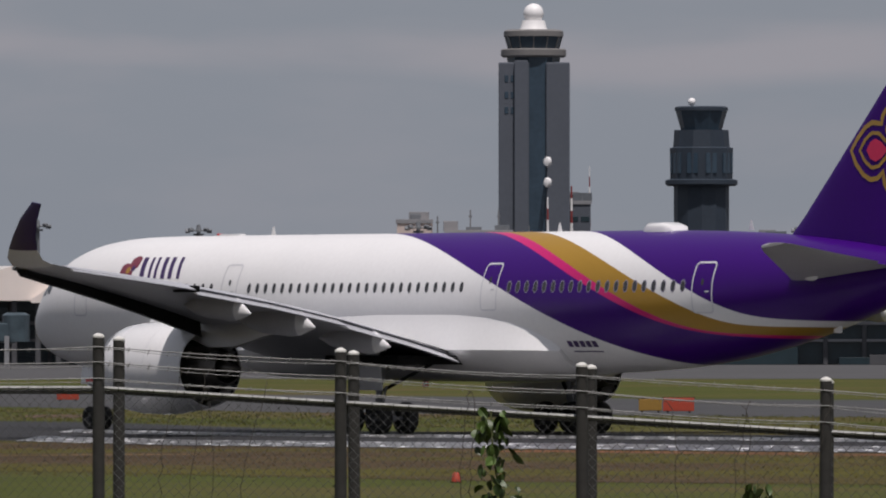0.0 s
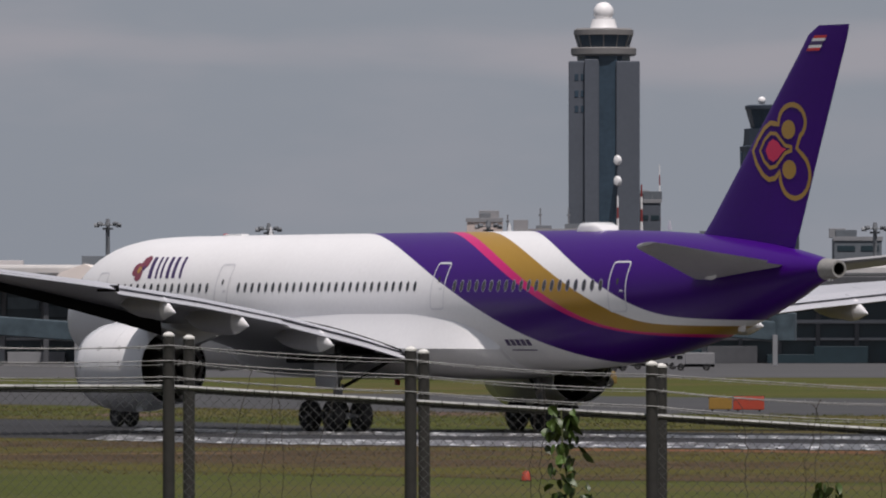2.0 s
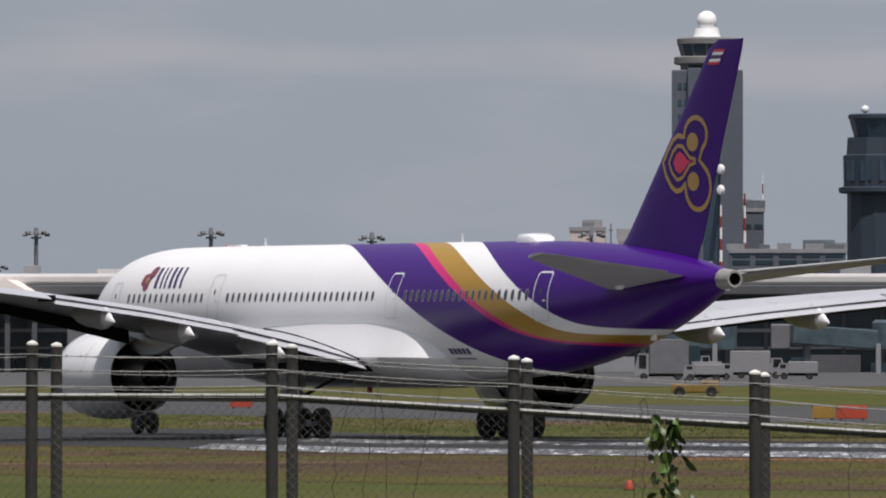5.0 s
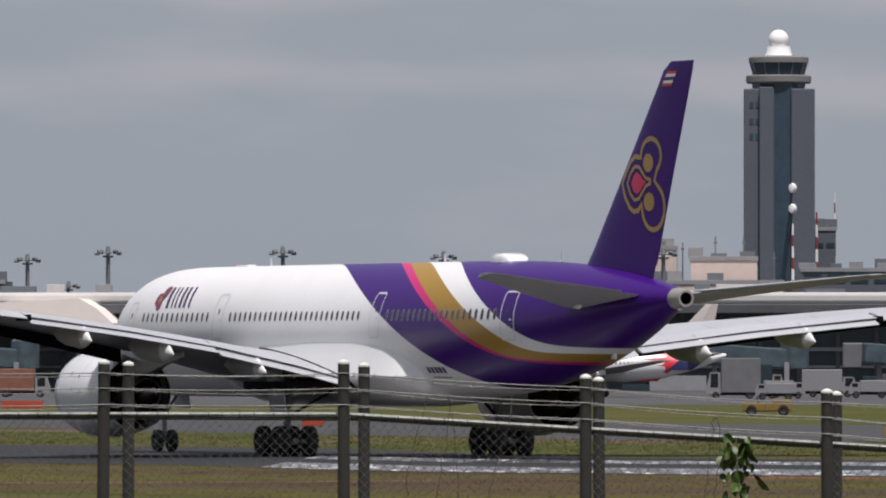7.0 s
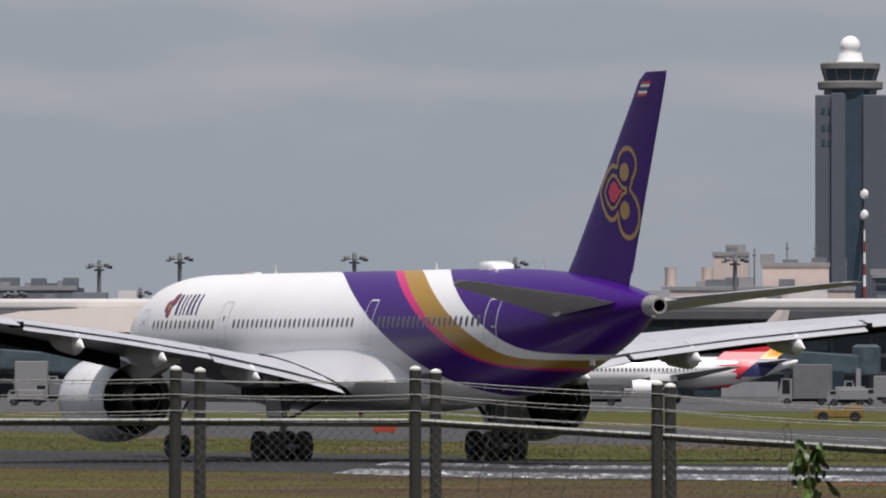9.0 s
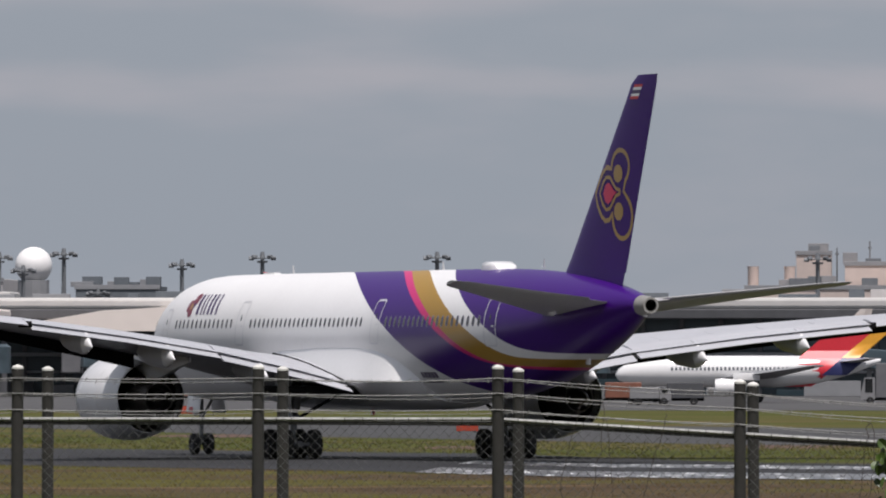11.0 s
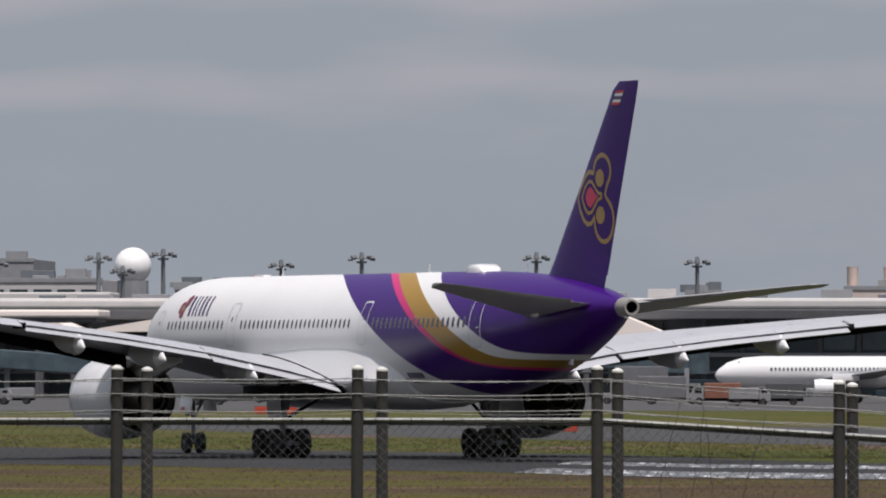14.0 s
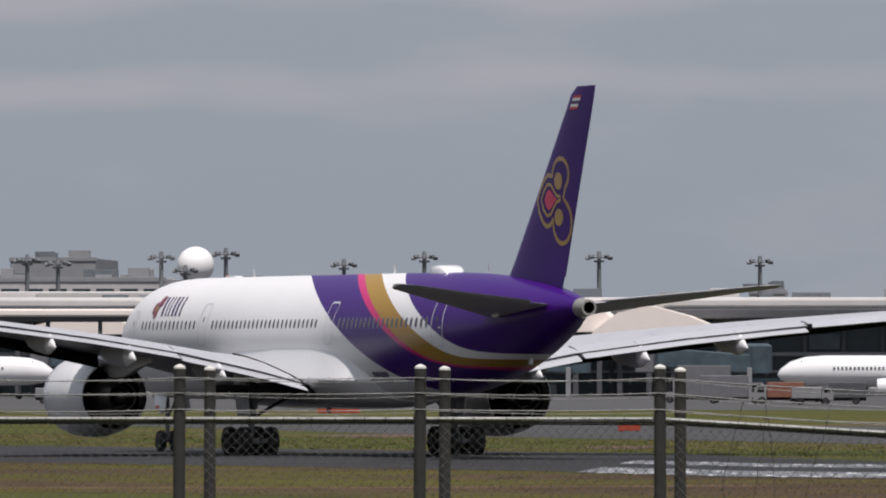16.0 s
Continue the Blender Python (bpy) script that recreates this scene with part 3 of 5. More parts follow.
def hull_plate(s0, s1, z0, z1, off, nx=4, nz=6, round_=0.0):
    """A thin piece that follows the port side of the hull."""
    b = bmesh.new()
    grid = []
    for i in range(nx + 1):
        col = []
        for j in range(nz + 1):
            z = z0 + (z1 - z0) * j / nz
            e = abs(2 * j / nz - 1)
            half = (s1 - s0) / 2 * (1 - round_ * max(0, e - 0.55) ** 2 / 0.2)
            s = (s0 + s1) / 2 + (2 * i / nx - 1) * half
            col.append(b.verts.new(skin(s, z, off)[0]))
        grid.append(col)
    for i in range(nx):
        for j in range(nz):
            b.faces.new((grid[i][j], grid[i + 1][j], grid[i + 1][j + 1], grid[i][j + 1]))
    return b


def ribbon(path, width, off=0.02):
    """A thin line that follows the port side of the hull through (s, z) points."""
    b = bmesh.new()
    rows = []
    n = len(path)
    for i, (s, z) in enumerate(path):
        p0, p1 = path[max(i - 1, 0)], path[min(i + 1, n - 1)]
        d = Vector((p1[0] - p0[0], p1[1] - p0[1]))
        d = d.normalized() if d.length else Vector((1, 0))
        q = Vector((-d.y, d.x)) * width / 2
        rows.append([b.verts.new(skin(s + q.x, z + q.y, off)[0]), b.verts.new(skin(s - q.x, z - q.y, off)[0])])
    for r, t in zip(rows, rows[1:]):
        b.faces.new((r[0], t[0], t[1], r[1]))
    return b


def cabin_door(plane, s0, s1, z0, z1, line):
    d = part("cabin_door", hull_plate(s0 + 0.04, s1 - 0.04, z0 + 0.04, z1 - 0.04, 0.006, 3, 8), M["hull"], plane, "closed cabin door with a painted outline")
    r = 0.16
    path = []
    for cs, cz, a0 in ((s1 - r, z1 - r, 0), (s0 + r, z1 - r, 90), (s0 + r, z0 + r, 180), (s1 - r, z0 + r, 270)):
        path += [(cs + r * math.cos(radians(a0 + k * 22.5)), cz + r * math.sin(radians(a0 + k * 22.5))) for k in range(5)]
        if a0 in (90, 270):
            za, zb = (z1 - r, z0 + r) if a0 == 90 else (z0 + r, z1 - r)
            sx = s0 if a0 == 90 else s1
            path += [(sx, za + (zb - za) * k / 8) for k in range(1, 8)]
    path.append(path[0])
    part("outline", ribbon(path, 0.075, 0.014), line, d, "painted door outline")
    part("door_window", hull_plate((s0 + s1) / 2 - 0.08, (s0 + s1) / 2 + 0.08, z0 + 1.15, z0 + 1.42, 0.016, 1, 3, 0.5), M["pane"], d)
    part("door_handle", hull_plate(s1 - 0.42, s1 - 0.18, z0 + 0.85, z0 + 0.92, 0.016, 1, 1), M["seam"], d)


def build_airliner():
    a = thing("airliner", "white wide-body airliner with purple, pink and gold bands, taxiing", "airliner")
    rings = []
    for s, top, bot, w in FUS:
        zc, rz = (top + bot) / 2, (top - bot) / 2
        rings.append([P(s, w * math.cos(k * math.tau / 72), zc + rz * math.sin(k * math.tau / 72)) for k in range(72)])
    part("fuselage", loft(rings), M["hull"], a, "white fuselage with swept purple, pink and gold bands")
    # tail cone with the auxiliary exhaust
    part("tail_cone", moved(turned([(-65.0, 0.455), (-65.7, 0.40), (-66.0, 0.36), (-66.0, 0.27), (-65.6, 0.25)], n=24), Matrix.Translation((33.3, 0, 7.0))), M["cone"], a, "grey metal tail cone")
    part("auxiliary_exhaust", moved(turned([(-65.98, 0.26), (-65.5, 0.24), (-65.3, 0.01)], n=20), Matrix.Translation((33.3, 0, 7.0))), M["dark"], a)
    # belly fairing: it swells out from the hull to a crease, then turns in under the belly
    section = ((0.0, 5.75), (1.6, 5.65), (2.5, 5.5), (2.90, 5.32), (2.98, 5.0), (3.12, 4.6), (3.34, 4.1), (3.54, 3.66), (3.46, 3.54), (3.0, 3.1), (2.3, 2.62), (1.3, 2.34), (0.0, 2.24))
    rings = []
    for s, w, q in ((17.6, 0.55, 0.30), (18.6, 0.70, 0.55), (20.0, 0.82, 0.75), (22.0, 0.92, 0.9), (24.5, 0.98, 0.98), (30.0, 1.0, 1.0), (35.5, 1.0, 1.0), (37.9, 0.985, 0.97),
                    (39.4, 0.96, 0.92), (40.5, 0.92, 0.85), (41.3, 0.86, 0.74), (41.9, 0.78, 0.60), (42.3, 0.66, 0.40)):
        port = [P(s, y * w, 3.6 + (z - 3.6) * (q if z > 3.6 else 0.55 + 0.45 * q)) for y, z in section]
        rings.append(port + [Vector((p.x, -p.y, p.z)) for p in port[-2:0:-1]])
    part("belly_fairing", loft(rings), M["white"], a, "white wing-root and belly fairing")
    for side in (1, -1):
        wing(side, a), engine(side, a), main_gear(side, a)
        rings = [foil(s0, s1, side * y, z - 0.06 * (s1 - s0), z + 0.035 * (s1 - s0), 0.10) for y, s0, s1, z in ((0.6, 56.4, 63.0, 6.88), (2.0, 57.7, 63.4, 7.05), (5.0, 60.6, 64.5, 7.45), (8.4, 63.9, 65.9, 7.9), (9.1, 64.7, 66.3, 7.98), (9.35, 65.4, 66.45, 8.0))]
        t = part("tailplane", loft(rings), M["tail_grey"], a, "grey swept tailplane")
        rings = [foil(s1 - 0.3 * (s1 - s0), s1 + 0.06, side * y, z + 0.005 * (s1 - s0), z + 0.05 * (s1 - s0), 0.12) for y, s0, s1, z in ((1.9, 57.7, 63.4, 7.05), (5.0, 60.6, 64.5, 7.45), (8.6, 64.1, 66.0, 7.92))]
        b = bmesh.new()
        bmesh.ops.create_uvsphere(b, u_segments=12, v_segments=8, radius=1.0)
        part("actuator_fairing", moved(b, Matrix.Translation(P(59.3, side * 2.15, 6.75)) @ Matrix.Diagonal((0.5, 0.16, 0.2, 1))), M["white"], t)
        part("elevator", loft(rings), M["tail_grey"], t)
    nose_gear(a)
    # fin and rudder
    f = part("fin", loft([foil_v(s0, s1, z, 0, th) for z, s0, s1, th in FIN]), M["purple"], a, "tall purple fin with a gold flower emblem")
    part("rudder", loft([rudder_ring(*row) for row in FIN[1:]]), M["purple"], f)
    emblem(f)
    # cabin windows
    windows(a)
    for s0, s1, z0, z1, line in ((6.6, 7.65, 5.2, 7.1, M["seam"]), (18.3, 19.45, 5.35, 7.42, M["seam"]), (37.55, 38.65, 5.38, 7.38, M["outline"]), (51.9, 53.12, 5.25, 7.36, M["outline"])):
        cabin_door(a, s0, s1, z0, z1, line)
    titles(a)
    # aerials and the domes on the crown
    for s in (18.25, 39.3, 52.6):
        part("blade_aerial", loft([[P(s + d, t, 8.74 + h) for d, t in ((-q, 0), (0, 0.03), (q, 0), (0, -0.03))] for h, d0, q in ((0, 0, 0.2), (0.42, 0.3, 0.05)) for d in [0]]), M["white"], a)
    dome = []
    for s, h, w in ((45.8, 0.02, 0.35), (45.9, 0.25, 0.56), (46.15, 0.41, 0.64), (47.2, 0.41, 0.64), (47.6, 0.29, 0.54), (47.78, 0.02, 0.35)):
        ring = []
        for k in range(13):
            c, d = math.cos(k * math.pi / 12), math.sin(k * math.pi / 12)
            ring.append(P(s, w * math.copysign(abs(c) ** 0.5, c), 8.70 + h * abs(d) ** 0.5))
        dome.append(ring)
    part("satellite_dome", loft(dome, closed=False, caps=False), M["white"], a, "white satellite dome on the crown")
    for s in (14.8, 15.4):
        part("crown_fairing", moved(box(-0.5, 0.5, -0.18, 0.18, -0.05, 0.07, bevel=0.03), Matrix.Translation(P(s, 0, 8.78))), M["white"], a)
    # cockpit glazing
    for s0, s1, z0, z1 in ((1.75, 2.35, 6.05, 6.62), (2.45, 3.2, 6.12, 6.85), (3.3, 3.85, 6.2, 6.9)):
        part("cockpit_window", hull_plate(s0, s1, z0, z1, 0.015, 3, 4, 0.25), M["glass"], a, "dark cockpit pane")
    part("beacon", moved(box(-0.12, 0.12, -0.06, 0.06, 0, 0.1, bevel=0.02), Matrix.Translation(P(14.1, 0, 8.78))), M["red"], a)
    part("beacon", moved(box(-0.14, 0.14, -0.08, 0.08, -0.18, 0.12, bevel=0.04), Matrix.Translation(P(29.6, 0, 2.2))), M["red"], a)
    part("tail_light", moved(box(-0.1, 0.1, -0.08, 0.08, -0.06, 0.06, bevel=0.03), Matrix.Translation(P(65.3, 0, 6.55))), M["white"], a)
    part("drain_mast", moved(box(-0.28, 0.22, -0.05, 0.05, -0.12, 0.2, bevel=0.04), Matrix.Translation(P(58.6, 0.15, 4.5))), M["white"], a)
    return a


FIN = [(7.3, 53.6, 62.3, 0.034), (8.45, 55.3, 62.85, 0.038), (9.2, 56.15, 63.2, 0.041), (12.0, 58.95, 64.45, 0.042), (16.1, 63.0, 66.35, 0.037), (16.8, 63.65, 66.65, 0.034), (17.18, 64.45, 66.76, 0.02)]


def rudder_ring(z, s0, s1, th):
    """The aft third of the fin's section, a little proud of it."""
    a, b = [], []
    for k in range(7):
        u = 0.67 + 0.335 * k / 6
        t = th * (s1 - s0) * max(0.0, 1.485 * math.sqrt(u) - 0.63 * u - 1.758 * u * u + 1.4215 * u ** 3 - 0.5075 * u ** 4) + 0.017
        a.append(P(s0 + (s1 - s0) * u, t, z))
        b.append(P(s0 + (s1 - s0) * u, -t, z))
    return a + b[::-1]


def fin_skin(s, z, off):
    """A point on the port side of the fin or the rudder."""
    best = 0.02
    for a, b in zip(FIN, FIN[1:]):
        if a[0] <= z <= b[0]:
            k = (z - a[0]) / (b[0] - a[0])
            s0, s1, th = (a[i] + (b[i] - a[i]) * k for i in (1, 2, 3))
            u = (s - s0) / (s1 - s0)
            if 0 <= u <= 1:
                best = max(best, th * (s1 - s0) * (1.485 * math.sqrt(u) - 0.63 * u - 1.758 * u * u + 1.4215 * u ** 3 - 0.5075 * u ** 4) + 0.018)
    return P(s, best + off, z)


def fin_plate(outline, off):
    """A flat piece on the fin, fanned from its middle so that it follows the curve."""
    b = bmesh.new()
    cs, cz = sum(p[0] for p in outline) / len(outline), sum(p[1] for p in outline) / len(outline)
    rings = [[b.verts.new(fin_skin(cs + (s - cs) * q, cz + (z - cz) * q, off)) for s, z in outline] for q in (1.0, 0.66, 0.33)]
    mid = b.verts.new(fin_skin(cs, cz, off))
    n = len(outline)
    for i in range(n):
        j = (i + 1) % n
        for r, t in zip(rings, rings[1:]):
            b.faces.new((r[i], r[j], t[j], t[i]))
        b.faces.new((rings[-1][i], rings[-1][j], mid))
    return b


def fin_band(path, width, off):
    b = bmesh.new()
    rows = []
    n = len(path)
    for i in range(n):
        p0, p1 = Vector(path[i - 1]), Vector(path[(i + 1) % n])
        d = (p1 - p0).normalized()
        q = Vector((-d.y, d.x)) * width / 2
        c = Vector(path[i])
        rows.append([b.verts.new(fin_skin(c.x + q.x * e, c.y + q.y * e, off)) for e in (1, 0, -1)])
    for i in range(n):
        r, t = rows[i], rows[(i + 1) % n]
        for e in (0, 1):
            b.faces.new((r[e], t[e], t[e + 1], r[e + 1]))
    return b


def oval(c, rx, rz, a0, a1, k=12):
    return [(c[0] + rx * math.cos(radians(a0 + (a1 - a0) * i / k)), c[1] + rz * math.sin(radians(a0 + (a1 - a0) * i / k))) for i in range(k + 1)]


def emblem(f):
    """A three-lobed orchid outline in gold with a crimson heart."""
    out = [(59.45, 12.0), (59.85, 12.5), (60.35, 12.95), (60.85, 13.16), (61.25, 13.12)]
    out += oval((62.50, 13.16), 1.02, 0.74, 185, -52, 16) + [(62.85, 12.08)]
    out += oval((62.70, 10.95), 1.10, 0.98, 58, -190, 18) + [(61.2, 10.82), (60.75, 10.78), (60.3, 10.98), (59.8, 11.45)]
    part("emblem_outline", fin_band(out, 0.21, 0.010), M["gold"], f, "gold orchid-shaped outline")
    ring = [(60.05, 12.0), (60.4, 12.45), (60.85, 12.72), (61.3, 12.7), (61.65, 12.45), (62.0, 12.2), (62.5, 12.12), (62.5, 11.98), (62.0, 11.88), (61.65, 11.6), (61.3, 11.33), (60.85, 11.27), (60.4, 11.55)]
    part("emblem_ring", fin_band(ring, 0.16, 0.014), M["gold"], f)
    part("emblem_heart", fin_plate([(60.5, 12.0), (60.75, 12.35), (61.1, 12.48), (61.45, 12.35), (61.75, 12.12), (62.1, 12.05), (61.75, 11.88), (61.45, 11.65), (61.1, 11.52), (60.75, 11.65)], 0.018), M["red_heart"], f, "crimson drop")
    for c in ((62.25, 12.86), (62.3, 11.18)):
        part("emblem_spot", fin_plate(oval(c, 0.52, 0.40, 0, 342, 19), 0.016), M["gold"], f)
    for z0, z1, mt in ((16.64, 16.76, "red"), (16.52, 16.64, "white"), (16.36, 16.52, "letters"), (16.24, 16.36, "white"), (16.12, 16.24, "red")):
        k = 0.96 * (z0 - 16.12)
        part("flag_stripe", fin_plate([(63.6 + k, z0), (64.6 + k, z0), (64.6 + k + 0.1, z1), (63.6 + k + 0.1, z1)], 0.012), M[mt], f)


def windows(a):
    spans = [(9.0, 17.5), (20.4, 36.1), (39.5, 51.3)]
    for s0, s1 in spans:
        n = int((s1 - s0) / 0.62)
        for k in range(n + 1):
            s = s0 + (s1 - s0) * k / n
            if s > 39:
                part("window_rim", hull_plate(s - 0.155, s + 0.155, 6.12, 6.64, 0.008, 2, 4, 0.6), M["rimwhite"], a)
            part("cabin_window", hull_plate(s - 0.125, s + 0.125, 6.16, 6.60, 0.012, 2, 4, 0.6), M["pane"], a)


def titles(a):
    """The emblem and the airline's mark, as plain slanted shapes in their colours; the registration as bars."""
    for c, z, rs, rz, mt in ((10.92, 7.56, 0.36, 0.30, "maroon"), (10.35, 7.24, 0.34, 0.30, "maroon"), (10.72, 6.98, 0.30, 0.26, "maroon"), (10.62, 7.22, 0.15, 0.15, "gold"), (10.98, 7.30, 0.12, 0.12, "letters")):
        part("emblem_small", hull_plate(c - rs, c + rs, z - rz, z + rz, 0.014 if mt == "maroon" else 0.02, 4, 6, 0.75), M[mt], a, "small maroon and gold orchid emblem")
    for foot, w in ((11.7, 0.34), (12.36, 0.2), (12.82, 0.2), (13.36, 0.3), (13.92, 0.3), (14.6, 0.24)):
        b = bmesh.new()
        vs = [b.verts.new(skin(foot - 0.3 * q + k, 6.84 + 0.96 * q, 0.015)[0]) for q in (0.0, 0.33, 0.66, 1.0) for k in (0, w)]
        for i in range(3):
            b.faces.new((vs[2 * i], vs[2 * i + 1], vs[2 * i + 3], vs[2 * i + 2]))
        part("title_bar", b, M["letters"], a, "slanted dark purple bar of the airline's title")
    for k in range(5):
        part("registration_bar", hull_plate(43.0 + 0.42 * k, 43.32 + 0.42 * k, 3.80, 4.06, 0.012, 1, 1), M["letters"], a)
    part("registration_bar", hull_plate(43.1, 45.1, 3.58, 3.63, 0.012, 4, 1), M["letters"], a)


M["hull"] = livery()
M["cone"] = paint("tail_cone_grey", (0.30, 0.29, 0.27), 0.4, 0.2, 0.15, 2, 12)
M["tail_grey"] = paint("tailplane_grey", (0.36, 0.355, 0.35), 0.4, vary=0.1, scale=0.6, fine=8)
M["rimwhite"] = paint("pale_window_rim", (0.27, 0.25, 0.33), 0.4, vary=0.05)
M["rim"] = paint("dusty_rim", (0.045, 0.045, 0.045), 0.55, 0.4, 0.25, 4, 30)
M["red_heart"] = paint("crimson_paint", (0.6, 0.02, 0.09), 0.4, vary=0.06)
airliner = build_airliner()


# ---- the far side of the airfield ----
F_ = 1568 / 2 / math.tan(radians(4.5647) / 2)


def far(u, v, d):
    """A place d metres off, by its offsets from the control tower and the horizon in a fixed angular unit."""
    return Vector((u / F_ * d, d, EYE[2] + v / F_ * d))


B = {
    "hazy": paint("hazy_grey_cladding", (0.13, 0.145, 0.16), 0.8, vary=0.1, scale=0.1, fine=0.8, shine=0.2),
    "hall": paint("pale_hall_cladding", (0.46, 0.44, 0.435), 0.8, vary=0.08, scale=0.1, fine=0.8, shine=0.2),
    "tower": paint("tower_concrete", (0.082, 0.094, 0.115), 0.8, vary=0.08, scale=0.08, fine=0.8),
    "tower_dark": paint("tower_blue_glass", (0.036, 0.06, 0.085), 0.25, vary=0.15, scale=0.2, fine=1),
    "tower2": paint("dark_tower_cladding", (0.024, 0.036, 0.052), 0.6, vary=0.12, scale=0.15, fine=1),
    "rim": paint("tower_balcony", (0.17, 0.165, 0.16), 0.7, vary=0.08, scale=0.3, fine=2),
    "dome": paint("radome_white", (0.8, 0.79, 0.78), 0.5, vary=0.03, scale=0.2, fine=1),
    "tan": paint("tan_facade", (0.52, 0.44, 0.40), 0.8, vary=0.07, scale=0.08, fine=0.6),
    "roof": paint("pale_roof", (0.50, 0.485, 0.47), 0.6, vary=0.06, scale=0.05, fine=0.4),
    "roof_grey": paint("grey_roof", (0.23, 0.235, 0.245), 0.7, vary=0.1, scale=0.05, fine=0.5),
    # dark grey of columns and bays; also painted as shade under the roofs
    "shade": paint("dark_grey_and_shade", (0.07, 0.072, 0.078), 0.7, vary=0.15, scale=0.1, fine=0.7),
    "facade": paint("teal_glass_facade", (0.018, 0.034, 0.042), 0.3, vary=0.2, scale=0.1, fine=0.6),
    "pole": paint("galvanised_pole", (0.17, 0.18, 0.19), 0.6, 0.3, 0.15, 1, 6),
    "orange": paint("orange_board", (0.38, 0.05, 0.022), 0.6, vary=0.1, scale=1, fine=6),
    "yellow": paint("yellow_board", (0.28, 0.16, 0.025), 0.6, vary=0.1, scale=1, fine=6),
}


def control_tower():
    d = 2816.0
    k = d / F_
    t = thing("control_tower", "tall grey concrete control tower with a white radome", "control tower", Matrix.Translation((0, d, 0)))
    Z = lambda v: EYE[2] + v * k
    part("shaft", box(-62 * k, -8 * k, 0, 16, 0, Z(487), bevel=0.3), B["tower"], t, smooth=False)
    part("shaft", box(22 * k, 64 * k, 0, 16, 0, Z(487), bevel=0.3), B["tower"], t, smooth=False)
    part("shaft_face", box(-34 * k, -10 * k, -1.5, 14, 0, Z(490), bevel=0.2), B["tower"], t, smooth=False)
    part("glass_core", box(-9 * k, 24 * k, 1.0, 15, 0, Z(498), bevel=0.1), B["tower_dark"], t, smooth=False)
    for v in (458, 429, 402):
        for u in (-48, -37):
            part("window", box((u - 3.5) * k, (u + 3.5) * k, -0.12, 0.3, Z(v - 6), Z(v + 6), bevel=0.05), B["tower_dark"], t, smooth=False)
    part("neck", moved(turned([(Z(485), 46 * k), (Z(502), 48 * k)], "z", 8, True), Matrix.Translation((0, 8, 0))), B["tower_dark"], t, smooth=False)
    part("gallery", moved(turned([(Z(497), 55 * k), (Z(500), 58 * k), (Z(510), 58 * k), (Z(512), 55 * k)], "z", 32, True), Matrix.Translation((0, 8, 0))), B["rim"], t)
    cab = part("cab", moved(turned([(Z(511), 44 * k), (Z(535), 51 * k)], "z", 12, True), Matrix.Translation((0, 8, 0))), B["tower_dark"], t, "outward-leaning glass cab", smooth=False)
    for i in range(12):
        a = i * math.tau / 12
        part("mullion", bar((44.3 * k * math.cos(a), 8 + 44.3 * k * math.sin(a), Z(511)), (51.3 * k * math.cos(a), 8 + 51.3 * k * math.sin(a), Z(535)), 0.14, n=5), B["rim"], cab)
    part("cab_roof", moved(turned([(Z(534), 53 * k), (Z(543), 53 * k), (Z(546), 48 * k)], "z", 32, True), Matrix.Translation((0, 8, 0))), B["rim"], t)
    part("radome_base", moved(turned([(Z(545), 26 * k), (Z(550), 23 * k), (Z(563), 20 * k)], "z", 16, True), Matrix.Translation((0, 8, 0))), B["dome"], t)
    b = bmesh.new()
    bmesh.ops.create_uvsphere(b, u_segments=24, v_segments=14, radius=18 * k)
    part("radome", moved(b, Matrix.Translation((0, 8, Z(575)))), B["dome"], t, "white spherical radome")


def ramp_tower():
    d = 2900.0
    k = d / F_
    t = thing("ramp_tower", "shorter dark ramp control tower with a round balcony", "control tower", Matrix.Translation((297 * k, d, 0)))
    Z = lambda v: EYE[2] + v * k
    ring = lambda prof, n=16: turned([(Z(v), r * k) for v, r in prof], "z", n, True)
    part("shaft", ring([(-25, 49), (272, 49)], 12), B["tower2"], t, smooth=False)
    part("balcony", ring([(268, 60), (271, 64), (278, 64), (280, 58)], 24), B["tower2"], t)
    part("body", ring([(278, 55), (335, 56), (337, 50), (367, 48)], 10), B["tower2"], t, smooth=False)
    for i in range(10):
        a = (i + 0.5) * math.tau / 10
        part("window_band", moved(box(-10 * k, 10 * k, -0.2, 0.2, Z(290), Z(326), bevel=0.05), pose(0, 0, 0, 0, 0, math.degrees(a)) @ Matrix.Translation((0, -53.6 * k, 0))), B["tower_dark"], t, smooth=False)
    part("cab", ring([(366, 36), (402, 46)], 10), B["tower_dark"], t, smooth=False)
    part("cab_roof", ring([(401, 47), (407, 47), (409, 42)], 20), B["tower2"], t)
    b = bmesh.new()
    bmesh.ops.create_uvsphere(b, u_segments=16, v_segments=10, radius=7 * k)
    part("ball", moved(b, Matrix.Translation((-17 * k, 0, Z(417)))), B["dome"], t)


control_tower()
ramp_tower()


def ball(r, m, seg=20):
    b = bmesh.new()
    bmesh.ops.create_uvsphere(b, u_segments=seg, v_segments=seg // 2, radius=r)
    return moved(b, m)


